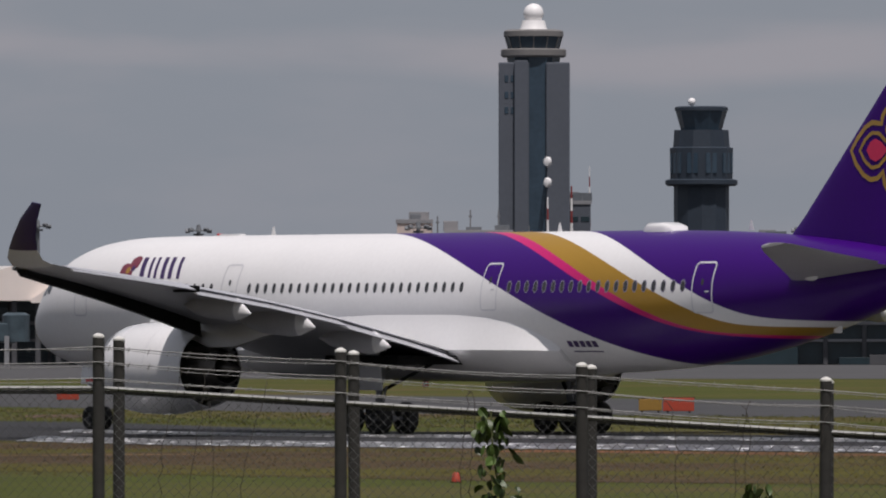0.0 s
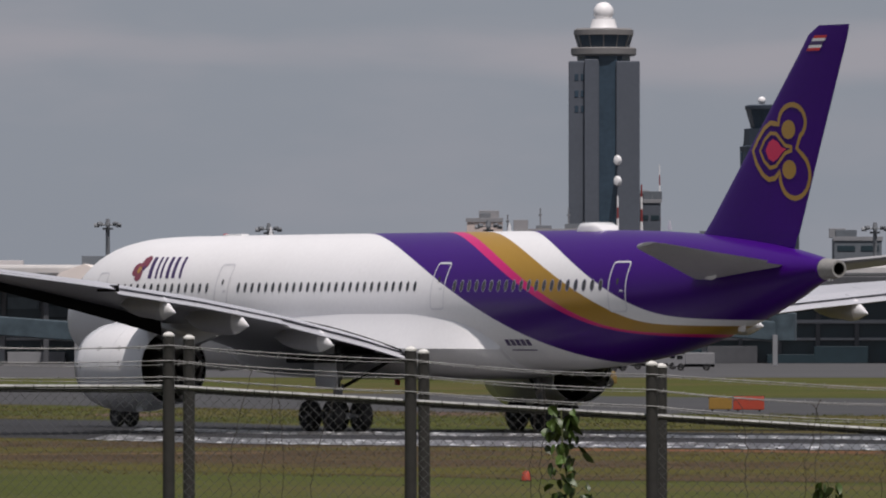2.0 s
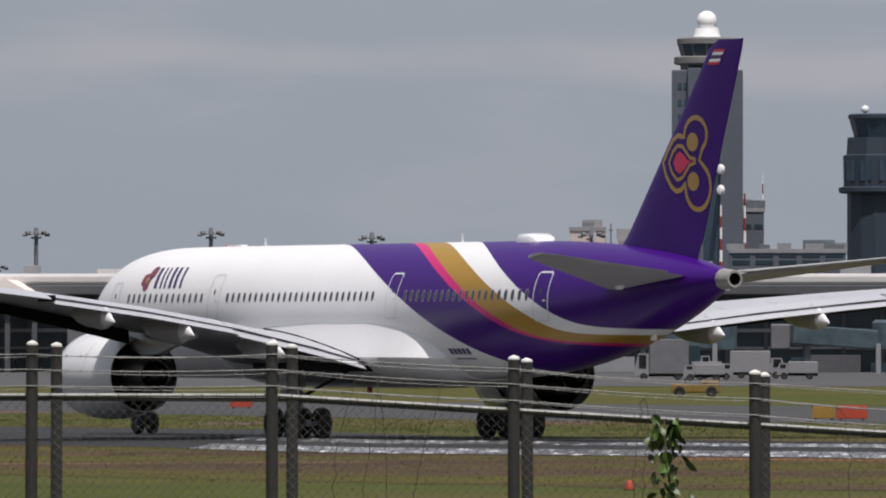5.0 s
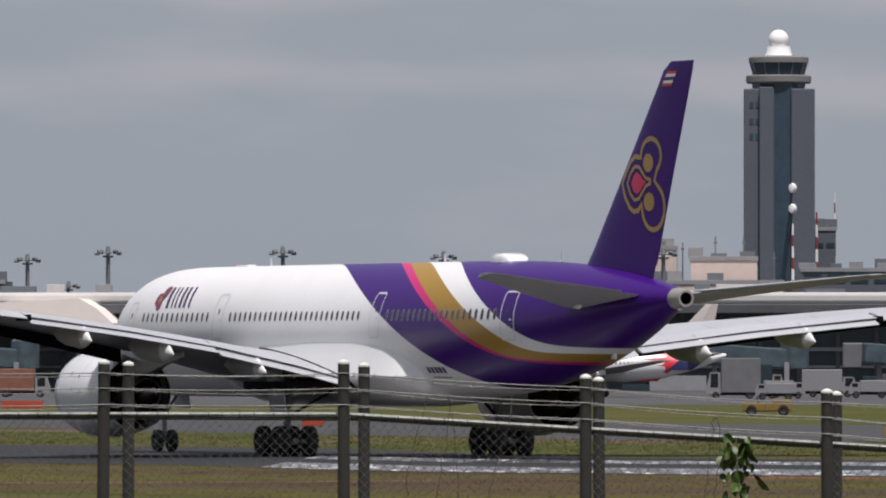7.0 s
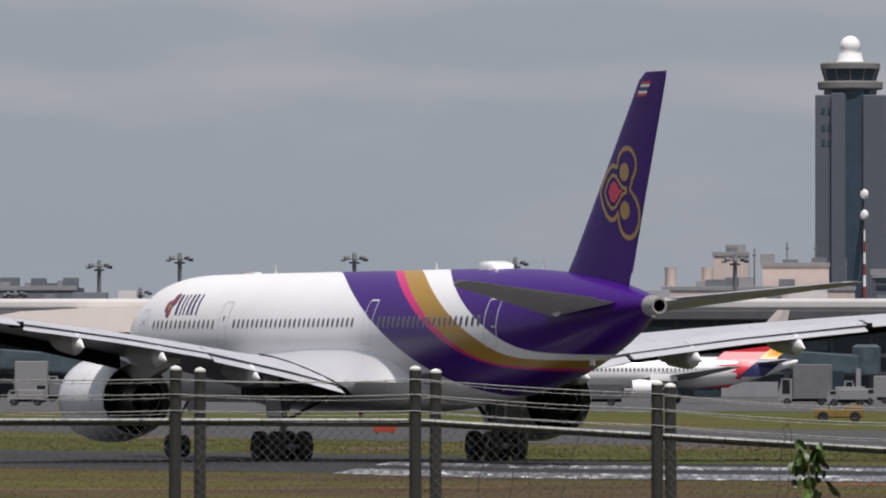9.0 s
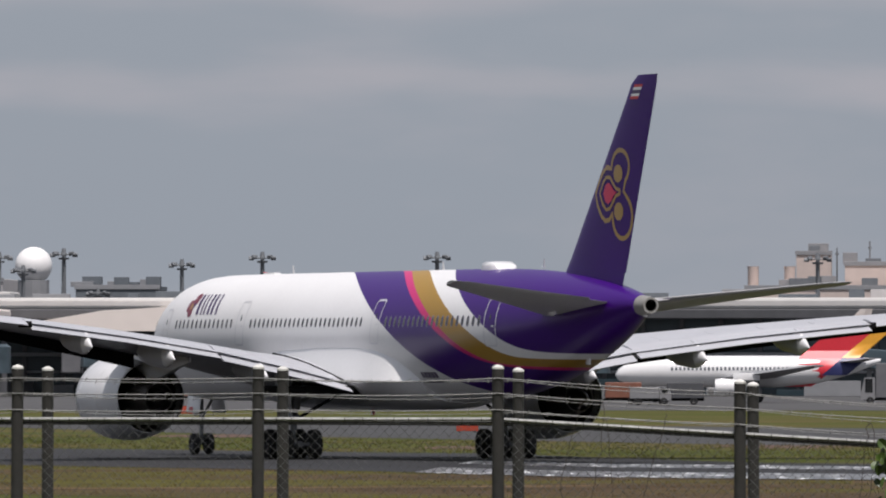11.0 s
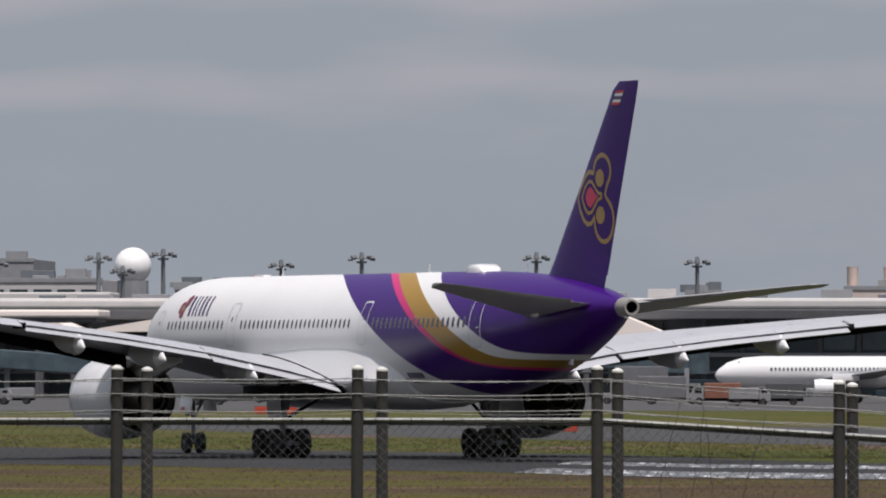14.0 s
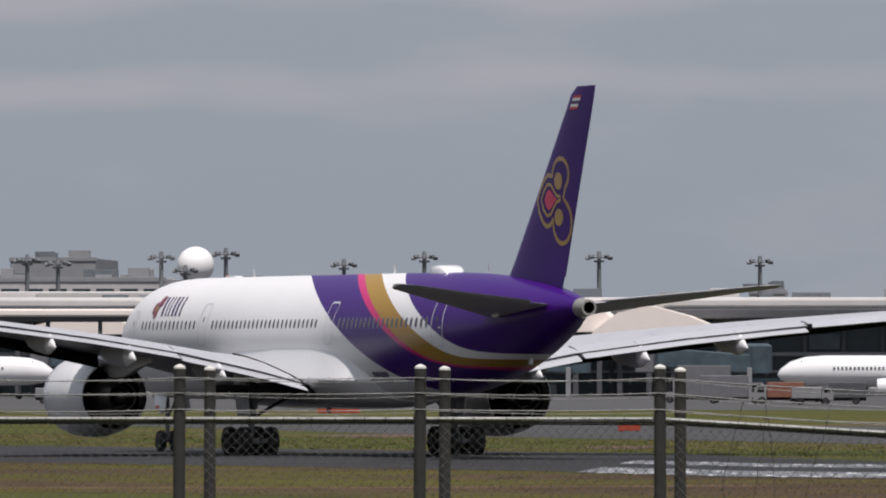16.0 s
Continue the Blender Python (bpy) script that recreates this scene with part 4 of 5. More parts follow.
# masts and dishes beside the tall tower
def lattice_mast(u, v0, v1, d, label, bands=6):
    k = d / F_
    base = far(u, v0, d)
    t = thing("radio_mast", label, "mast", Matrix.Translation((base.x, d, 0.02)))
    z1 = far(u, v1, d).z
    z0 = max(base.z - 6, 0.0)
    part("footing", bar((0, 0, 0), (0, 0, z0), 0.5, 0.35), B["pole"], t)
    for i in range(bands):
        a, b = z0 + (z1 - z0) * i / bands, z0 + (z1 - z0) * (i + 1) / bands
        part("mast_section", bar((0, 0, a), (0, 0, b), 0.42 - 0.04 * i, 0.38 - 0.04 * i, 8), B["signal_red"] if i % 2 == 0 else B["dome"], t)


B["signal_red"] = paint("signal_red", (0.22, 0.035, 0.035), 0.6, vary=0.1)
lattice_mast(25, 170, 248, 2780, "red and white lattice mast before the tower", 6)
lattice_mast(99, 200, 303, 2850, "slim red and white radio mast", 8)
lattice_mast(67, 200, 268, 2835, "short red and white mast on the annex", 5)
k_ = 2780 / F_
for v in (314, 277):
    t = thing("dish_aerial", "white drum-shaped microwave dish aerial on the tower", "aerial", Matrix.Translation((25 * k_, 2806, EYE[2] + v * k_)), "dishes")
    part("drum", moved(turned([(-1.2, 0.3), (-1.0, 1.0), (0, 1.25), (0.9, 1.1), (1.3, 0.3)], "x", 16, True), pose(0, 0, 0, 0, 0, 60) @ Matrix.Diagonal((0.75, 0.75, 1.05, 1))), B["dome"], t)
    part("bracket", bar((0, 0, 0), (0, 14, 0), 0.25), B["pole"], t)


def flat_building(name, u0, u1, v1, d, depth, wall, label, category="building", bands=(), units=0, cols=0):
    """A block with a parapet, window bands and roof units."""
    k = d / F_
    x0, x1, top = u0 * k, u1 * k, EYE[2] + v1 * k
    t = thing(name, label, category, Matrix.Translation(((x0 + x1) / 2, d, 0.02)))
    h = (x1 - x0) / 2
    part("wall", box(-h, h, 0, depth, 0, top, bevel=0.1), wall, t, smooth=False)
    part("parapet", box(-h - 0.25, h + 0.25, -0.25, 0.3, top - 0.7, top + 0.25, bevel=0.05), B["roof_grey"], t, smooth=False)
    for va, vb in bands:
        n = cols or max(2, int(2 * h / 5))
        for i in range(n):
            a = -h + 2 * h * (i + 0.12) / n
            b = -h + 2 * h * (i + 0.88) / n
            part("window", box(a, b, -0.12, 0.2, EYE[2] + va * k, EYE[2] + vb * k, bevel=0.04), B["facade"], t, smooth=False)
    rnd = random.Random(int(abs(u0) * 7 + v1))
    for i in range(units):
        c = -h + 2 * h * rnd.uniform(0.05, 0.95)
        w, z = rnd.uniform(1.0, 2.8), rnd.uniform(0.8, 2.4)
        part("roof_unit", box(c - w, c + w, 3 + 0.41 * i, 6 + 0.37 * i, top - 0.05 - 0.01 * i, top + z, bevel=0.08), B["roof_grey"] if i % 2 else B["hazy"], t, smooth=False)
    return t


flat_building("tower_annex", 62, 101, 240, 2840, 20, B["tower"], "dark grey annex at the foot of the tower", bands=((205, 214),), units=3)
flat_building("stair_tower", 63, 79, 256, 2850, 14, B["tower"], "narrow grey stair tower beside the control tower")
flat_building("office_block", 40, 246, 168, 2500, 30, B["tower"], "grey office block with window bands and roof plant", bands=((142, 150), (155, 162)), units=9)
flat_building("tan_block", -242, -180, 207, 2450, 18, B["tan"], "tan windowless plant building", bands=(), units=2)
flat_building("tan_hall", -156, -38, 188, 2440, 25, B["tan"], "long tan building with a plain front", bands=(), units=3)
flat_building("tan_wing", -332, 8, 146, 2420, 18, B["tan"], "low tan building wing with roof plant", bands=(), units=5)
flat_building("blue_grey_block", 408, 492, 174, 2450, 25, B["hazy"], "distant blue-grey block with one window band", bands=((150, 160),), units=2)
flat_building("far_hangar", -1925, -1772, 196, 2650, 60, B["roof_grey"], "distant grey hangar with roof plant", bands=(), units=3)
flat_building("white_hall", -2200, -1650, 160, 2350, 40, B["hall"], "long grey-white terminal hall with roof plant", bands=((136, 142),), units=16)
flat_building("plant_room", -612, -548, 138, 2300, 20, B["hall"], "small grey-white plant room with roof aerials", bands=(), units=6)
flat_building("pier_block", -1520, -1372, 147, 2300, 25, B["hazy"], "grey-white block with roof plant", bands=(), units=7)
for u in (-319, -254):
    p = far(u, 182, 2430)
    tagged(part("vent_stack", moved(turned([(0.02, 1.3), (p.z - 0.6, 1.2), (p.z, 1.35)], "z", 10, True), Matrix.Translation((p.x, 2436, 0))), B["tan"]), "tan vent stack beside the plant building", "chimney")
for u, v in ((-112, 226), (-62, 226), (-8, 198), (-170, 215)):
    p = far(u, v, 2460)
    t = thing("roof_aerial", "thin grey aerial on a roof", "aerial", Matrix.Translation((p.x, 2462, 0)), "roof aerials")
    part("pole", bar((0, 0, 0), (0, 0, p.z), 0.22, 0.16, 6), B["pole"], t)
    part("crossbar", bar((-0.4, 0, p.z - 1.4), (0.4, 0, p.z - 1.4), 0.2, n=5), B["pole"], t)


def radome_building():
    d = 2400.0
    k = d / F_
    t = thing("weather_radome", "large white spherical radome on a support building", "radome", Matrix.Translation((-1598 * k, d, 0.02)))
    part("sphere", ball(33 * k, Matrix.Translation((0, 5, EYE[2] + 184 * k)), 32), B["dome"], t)
    part("support", moved(turned([(0, 3.6), (EYE[2] + 158 * k, 3.4)], "z", 12, True), Matrix.Translation((0, 5, 0))), B["roof_grey"], t, smooth=False)


radome_building()


def terminal():
    """Long terminal: dark glass bays between pale columns, fascia bands, roofs in two steps over a dark band for eaves
    shade.
    """
    d = 1720.0
    k = d / F_
    t = thing("terminal", "long airport terminal with dark glass bays under pale roofs", "terminal", Matrix.Translation((0, d, 0.02)))
    Z = lambda v: EYE[2] + v * k
    x0, x1 = -2320 * k, 900 * k
    part("wall", box(x0, x1, 0.6, 60, 0, Z(92), bevel=0.1), B["facade"], t, smooth=False)
    part("fascia", box(x0, x1, -0.5, 0.7, Z(22), Z(29), bevel=0.1), B["roof_grey"], t, smooth=False)
    part("fascia", box(x0, x1, -0.3, 0.7, Z(-8), Z(-3), bevel=0.1), B["roof_grey"], t, smooth=False)
    # projecting dark band in place of the shade below the roof
    part("eaves_shade", box(x0, x1, -5, 40, Z(88), Z(106), bevel=0.2), B["shade"], t, "dark band painted as the shade under the roof", smooth=False)
    part("roof", box(x0 - 1, x1 + 1, -3, 60, Z(106), Z(126), bevel=0.5), B["roof"], t, "long pale roof", smooth=False)
    rnd = random.Random(4)
    col = box(-0.35, 0.35, -0.4, 0.6, 0, Z(88), bevel=0.08)
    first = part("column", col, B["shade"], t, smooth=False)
    first.matrix_basis = Matrix.Translation((x0 + 2, 0, 0))
    x = x0 + 2
    i = 0
    while x < x1 - 8:
        x += 6.0
        share("column", first.data, t, Matrix.Translation((x, 0, 0)))
        i += 1
    pane = box(-2.4, 2.4, -0.05, 0.5, 0, 1, bevel=0.02)
    glass = [part("pane", pane, B["bay"], t, smooth=False)]
    glass[0].matrix_basis = Matrix.Translation((x0 + 5, 0.25, Z(34))) @ Matrix.Diagonal((1, 1, Z(84) - Z(34), 1))
    x = x0 + 5
    while x < x1 - 10:
        x += 6.0
        if rnd.random() < 0.55:
            share("pane", glass[0].data, t, Matrix.Translation((x, 0.25, Z(34) + rnd.choice((0, 1.2)))) @ Matrix.Diagonal((1, 1, rnd.uniform(1.4, 4.0), 1)))
    x, lap = x0 + 8, 0.0
    while x < x1 - 10:
        x += rnd.uniform(4, 14)
        w, z = rnd.uniform(1.2, 4.5), rnd.uniform(0.8, 3.0)
        lap += 0.03
        part("ground_floor_bay", box(x - w, x + w, -0.8 - lap, 0.7, 0, z + lap * 0.2, bevel=0.05), rnd.choice((B["roof_grey"], B["shade"], B["facade"], B["facade"], B["facade"])), t, smooth=False)
    x = x0 + 5
    while x < x1 - 10:
        x += rnd.uniform(5, 16)
        w, z = rnd.uniform(0.8, 3.2), rnd.uniform(0.4, 1.5)
        part("roof_unit", box(x - w, x + w, 6 + 0.013 * abs(x), 9 + 0.017 * abs(x), Z(126) - 0.02, Z(126) + z, bevel=0.06), rnd.choice((B["roof_grey"], B["hall"], B["hazy"])), t, smooth=False)
    return t


B["bay"] = paint("pale_blue_bay", (0.06, 0.085, 0.10), 0.3, vary=0.3, scale=0.15, fine=0.8)
terminal()


def canopy(u0, u1, um, v0, v1, d, label):
    """A sloping pale roof whose crown lies at um."""
    k = d / F_
    t = thing("canopy_roof", label, "roof", Matrix.Translation((um * k, d, 0.02)))
    rings = []
    for y in (0, 36):
        rings.append([(x * k - um * k, y, EYE[2] + v * k) for x, v in ((u0, v0), (u0 + 0.45 * (um - u0), v0 + 0.72 * (v1 - v0)), (um, v1), (um + 0.5 * (u1 - um), v0 + 0.62 * (v1 - v0)), (u1, v0), (u1, v0 - 5), (u0, v0 - 5))])
    part("shell", loft(rings), B["cream"], t, smooth=False)
    for u in (u0 + 12, um, u1 - 12):
        part("column", box((u - um) * k - 0.4, (u - um) * k + 0.4, 1, 2, 0, EYE[2] + (v0 - 4) * k, bevel=0.05), B["shade"], t, smooth=False)


B["cream"] = paint("cream_membrane_roof", (0.80, 0.72, 0.66), 0.6, vary=0.04, scale=0.04, fine=0.3)
for u0, u1, va, vb, d, nm in ((-2250, -1635, 113, 137, 1960, "roof"), (-2250, -1655, 92, 106, 1640, "cream")):
    p, q = far(u0, va, d), far(u1, vb, d)
    t = thing("pier_roof", "long pale pier roof on slim columns", "roof", Matrix.Translation(((p.x + q.x) / 2, d, 0.02)))
    h = (q.x - p.x) / 2
    part("slab", box(-h, h, 0, 20, p.z, q.z, bevel=0.3), B[nm], t, smooth=False)
    # darkened underside: the shade below the slab is in its colour
    part("soffit_shade", box(-h + 0.5, h - 0.5, 0.4, 19, p.z - 0.7, p.z - 0.01, bevel=0.05), B["shade"], t, smooth=False)
    for i in range(7):
        x = -h + 1.5 + (2 * h - 3) * i / 6
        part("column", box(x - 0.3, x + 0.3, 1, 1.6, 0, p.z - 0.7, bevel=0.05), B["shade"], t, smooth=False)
canopy(-1660, -1180, -1240, 72, 116, 1690, "broad cream canopy roof at the terminal")
canopy(-1925, -1690, -1760, 66, 92, 1688, "white canopy roof over the pier")
canopy(-890, -655, -790, 66, 112, 1690, "white sloping canopy roof at the terminal")
canopy(-1000, -830, -920, 70, 128, 1692, "white canopy roof beside the terminal")


def flood_mast(u, v, d):
    """A tall apron floodlight mast with a ring of lamps on crossed arms."""
    p = far(u, v, d)
    t = thing("floodlight_mast", "tall grey apron floodlight mast with crossed lamp arms", "light mast", Matrix.Translation((p.x, d, 0.02)), "apron floodlights")
    h = p.z
    part("pole", bar((0, 0, 0), (0, 0, h), 0.55, 0.36, 8), B["pole"], t)
    part("head_frame", bar((-2.0, 0, h), (2.0, 0, h), 0.16, n=6), B["pole"], t)
    part("head_frame", bar((0, -1.6, h), (0, 1.6, h), 0.16, n=6), B["pole"], t)
    part("platform", moved(turned([(-0.2, 0.9), (0.15, 1.0)], "z", 10, True), Matrix.Translation((0, 0, h - 0.7))), B["pole"], t)
    part("finial", bar((0, 0, h), (0, 0, h + 1.1), 0.55, 0.3, 8), B["pole"], t)
    for a in range(8):
        c, s = math.cos(a * math.tau / 8), math.sin(a * math.tau / 8)
        part("lamp", moved(box(-0.45, 0.45, -0.28, 0.28, -0.32, 0.32, bevel=0.06), Matrix.Translation((2.0 * c, 1.7 * s, h - 0.1 + 0.25 * (a % 2))) @ pose(0, 0, 0, 25, 0, a * 45)), B["pole"], t)


for u, v, d in ((-878, 197, 2000), (-1188, 197, 2000), (-1331, 184, 2060), (-1656, 197, 1980), (-593, 189, 2040), (-1613, 174, 2120), (-1541, 203, 1960), (-1840, 186, 2050), (-204, 194, 1980), (-1258, 137, 2350), (-1480, 134, 2300), (-1895, 192, 2010), (480, 190, 2000)):
    flood_mast(u, v, d)


def parked_airliner(m, length, white, tail, label, facing):
    """A parked single-aisle airliner; local x forward."""
    t = thing("parked_airliner", label, "airliner", m)
    r, zc = 2.0, 3.9
    half = length / 2
    prof = [(half, 0.05, -0.45), (half - 0.4, 0.7, -0.4), (half - 1.6, 1.4, -0.2), (half - 3.5, 1.85, -0.05), (half - 6, r, 0), (-half + 13, r, 0), (-half + 8, 1.75, 0.2), (-half + 4, 1.15, 0.7), (-half + 1, 0.5, 1.2), (-half, 0.2, 1.4)]
    part("fuselage", loft([[(x, q * math.cos(k * math.tau / 28), zc + dz + q * math.sin(k * math.tau / 28)) for k in range(28)] for x, q, dz in prof]), white, t)
    rows = tail
    z0 = 5.6
    for i, (za, zb, mt) in enumerate(rows):
        rings = []
        for z in (za, zb):
            q = (z - z0) / 6.2
            f, b = -half + 8.5 - 6.0 * q, -half + 2.2 - 1.2 * q
            w = 0.24 - 0.12 * q
            rings.append([(f, 0, z), ((f + b) / 2, w, z), (b, 0.03, z), (b, -0.03, z), ((f + b) / 2, -w, z)])
        part("fin", loft(rings), mt, t, smooth=False)
    for s in (1, -1):
        part("wing", loft([[(x + c, s * y, z + h) for c, h in ((0, 0), (-ch * 0.3, 0.12 * ch * 0.9), (-ch, 0), (-ch * 0.4, -0.06 * ch))] for x, y, z, ch in ((3.5, 1.6, 3.1, 7.0), (-0.5, 6.5, 3.6, 4.3), (-6.5, 16.5, 4.6, 1.7))]), B["roof_grey"], t)
        part("engine", moved(turned([(1.9, 0.9), (2.1, 1.02), (1.2, 1.15), (-0.6, 1.0), (-1.8, 0.7), (-1.8, 0.1)], "x", 20), Matrix.Translation((2.6, s * 5.75, 1.9))), white, t)
        part("pylon", box(-1.0, 2.4, s * 5.75 - 0.15, s * 5.75 + 0.15, 2.8, 3.7, bevel=0.05), white, t)
        part("tailplane", loft([[(x + c, s * y, z + h) for c, h in ((0, 0), (-ch * 0.35, 0.12), (-ch, 0), (-ch * 0.4, -0.1))] for x, y, z, ch in ((-half + 6.0, 0.5, 5.0, 3.4), (-half + 2.4, 6.2, 5.5, 1.4))]), B["roof_grey"], t)
        g = part("main_gear", bar((-1.0, s * 3.8, 0.5), (-1.0, s * 3.5, 3.0), 0.15), M["gear"], t)
        for q in (-0.45, 0.45):
            wheel(g, Matrix.Translation((-1.0, s * 3.8 + q, 0.58)), 0.58, 0.4)
    g = part("nose_gear", bar((half - 5, 0, 0.4), (half - 5, 0, 2.6), 0.11), M["gear"], t)
    for q in (-0.25, 0.25):
        wheel(g, Matrix.Translation((half - 5, q, 0.4)), 0.4, 0.25)
    n = 30
    for i in range(n):
        x = half - 7 - (length - 18) * i / n
        part("cabin_window", moved(box(-0.14, 0.14, -0.02, 0.02, -0.2, 0.2, bevel=0.02), Matrix.Translation((x, facing * 1.99, zc + 0.35)) @ pose(0, 0, 0, facing * 10)), B["hazy"], t)
    part("cockpit_window", loft([[(half - 2.7, y, 4.75) for y in (-1.3, 1.3)] + [(half - 3.1, 1.1, 5.25), (half - 3.1, -1.1, 5.25)], [(half - 2.1, y, 4.6) for y in (-1.0, 1.0)] + [(half - 2.6, 0.9, 5.1), (half - 2.6, -0.9, 5.1)]]), M["glass"], t)
    return t


B["beige"] = paint("beige_paint", (0.50, 0.45, 0.42), 0.4, vary=0.05)
B["stripe_red"] = paint("scarlet_paint", (0.60, 0.03, 0.045), 0.4, vary=0.06)
B["stripe_yellow"] = paint("amber_paint", (0.70, 0.33, 0.03), 0.4, vary=0.06)
B["stripe_blue"] = paint("dark_blue_paint", (0.03, 0.035, 0.12), 0.4, vary=0.06)
striped = parked_airliner(Matrix.Translation((-23.3, 1400, 0.02)) @ pose(0, 0, 0, 0, 0, 186), 33.5, M["white"],
                          ((5.6, 8.9, B["stripe_blue"]), (8.9, 11.8, B["beige"])), "white parked airliner with scarlet, amber and blue tail stripes", 1)
half = 16.75
# slanting tail stripes that wrap the rear hull and run up the fin
for off, wd, mt, zs in ((12.0, 6.0, "stripe_red", (2.0, 2.4, 3.2, 4.0, 4.8, 5.6, 6.5, 7.5, 8.6)), (6.6, 2.2, "stripe_yellow", (5.6, 6.5, 7.5, 8.6, 9.4)), (6.6, 3.2, "stripe_blue", (3.4, 4.2, 5.0, 5.6))):
    for s in (1, -1):
        b = bmesh.new()
        rows = []
        for z in zs:
            x = -half + off + 2.0 - 1.2 * (z - 2.6)
            y = (math.sqrt(max(0.05, 1.8 ** 2 - (z - 4.1) ** 2)) + 0.06) if z < 5.75 else 0.28
            rows.append([b.verts.new((x, s * y, z)), b.verts.new((x - wd, s * max(y - 0.12, 0.27), z))])
        for r, q in zip(rows, rows[1:]):
            b.faces.new((r[0], q[0], q[1], r[1]))
        part("tail_stripe", b, B[mt], striped)
parked_airliner(Matrix.Translation((far(-1843, 0, 1520).x - 19.0, 1520, 0.02)) @ pose(0, 0, 0, 0, 0, -4), 38, M["white"],
                ((5.6, 8.6, M["blue"]), (8.6, 11.8, M["blue"])), "white parked airliner with a dark blue fin", -1)


def service_truck(u, d, length, h, body, label, turn=0.0, category="truck"):
    """A boxy apron vehicle with cab, windows and wheels."""
    t = thing("service_truck", label, category, Matrix.Translation((far(u, 0, d).x, d, 0.02)) @ pose(0, 0, 0, 0, 0, turn), "apron vehicles")
    L = length / 2
    part("body", box(-L, L * 0.45, -1.1, 1.1, 0.75, h, bevel=0.08), body, t, smooth=False)
    cab = part("cab", loft([[(x, y, z) for x, z in ((L * 0.48, 0.55), (L, 0.55), (L, 1.3), (L * 0.86, h * 0.45 + 1.0), (L * 0.48, h * 0.45 + 1.0))] for y in (-1.05, 1.05)]), B["cabpaint"], t, smooth=False)
    for s in (-1, 1):
        part("cab_window", box(L * 0.56, L * 0.84, s * 1.06 - 0.02, s * 1.06 + 0.02, 1.4, h * 0.45 + 0.85, bevel=0.01), M["glass"], cab, smooth=False)
        for x in (-L * 0.6, L * 0.65):
            wheel(t, Matrix.Translation((x, s * 0.95, 0.45)), 0.45, 0.3)
    part("chassis", box(-L, L * 0.9, -0.8, 0.8, 0.45, 0.75, bevel=0.03), M["dark"], t, smooth=False)


B["cabpaint"] = paint("vehicle_white", (0.22, 0.22, 0.225), 0.4, vary=0.08)
B["grey_box"] = paint("grey_container", (0.13, 0.13, 0.137), 0.6, vary=0.15, scale=0.8)
B["rust"] = paint("rust_red_loader", (0.20, 0.08, 0.05), 0.6, vary=0.2, scale=0.8)
for u, d, ln, h, mt, label, turn in (
        (-1845, 1330, 4.6, 1.9, "cabpaint", "white service van on the apron", 0), (-1805, 1345, 4.8, 2.0, "cabpaint", "white service van on the apron", 180),
        (-1460, 1310, 4.4, 1.9, "cabpaint", "white pickup on the apron", 180), (-1440, 1480, 6.0, 5.4, "cabpaint", "tall white catering truck parked on the apron", 0),
        (-1340, 1400, 7.0, 3.6, "rust", "rust-red cargo loader parked on the apron", 0), (-1395, 1450, 8.0, 3.0, "grey_box", "grey container truck parked on the apron", 180),
        (-80, 1330, 6.5, 4.9, "grey_box", "tall grey catering truck parked on the apron", 180), (-30, 1380, 5.6, 4.2, "facade", "dark green box truck parked on the apron", 0),
        (10, 1340, 5.0, 2.2, "cabpaint", "white service van on the apron", 0), (-5, 1290, 4.8, 2.0, "cabpaint", "white service van on the apron", 180),
        (-560, 1330, 6.0, 2.6, "rust", "orange-topped cargo loader parked on the apron", 180), (-500, 1290, 4.8, 2.1, "cabpaint", "white service van on the apron", 0),
        (-640, 1340, 8.0, 3.4, "grey_box", "grey container truck parked on the apron", 0), (-710, 1360, 9.0, 4.6, "grey_box", "grey-brown fuel truck parked on the apron", 180),
        (-450, 1310, 6.0, 2.6, "shade", "dark tow tractor parked on the apron", 180),
        (90, 1400, 7.0, 3.5, "cabpaint", "white catering truck parked on the apron", 0), (160, 1360, 5.0, 2.2, "cabpaint", "white service van on the apron", 180)):
    service_truck(u, d, ln, h, B[mt], label, turn)


def boarding_bridge(u, d, ln, label):
    t = thing("boarding_bridge", label, "boarding bridge", Matrix.Translation((far(u, 0, d).x, d, 0.02)), "boarding bridges")
    part("tunnel", moved(box(-ln / 2, ln / 2, -1.4, 1.4, 0, 2.8, bevel=0.2), Matrix.Translation((0, 0, 3.9)) @ pose(0, 0, 0, 0, 4, 18)), B["bay"], t, smooth=False)
    part("rotunda", moved(turned([(3.6, 2.0), (7.4, 2.0), (7.8, 1.4)], "z", 14, True), Matrix.Translation((ln / 2, ln * 0.15, 0))), B["bay"], t)
    part("cab", box(-ln / 2 - 2.4, -ln / 2 + 0.4, -1.8, 1.8, 3.6, 7.2, bevel=0.2), B["grey_box"], t, smooth=False)
    for x in (-ln * 0.3, ln * 0.42):
        part("leg", box(x - 0.35, x + 0.35, -0.4, 0.4, 0, 4.4, bevel=0.05), B["roof_grey"], t, smooth=False)


for u, d, ln in ((-1425, 1560, 14), (-1010, 1600, 15), (-690, 1580, 15), (-60, 1560, 14), (230, 1580, 14), (-1760, 1600, 16)):
    boarding_bridge(u, d, ln, "dark grey boarding bridge at the terminal")


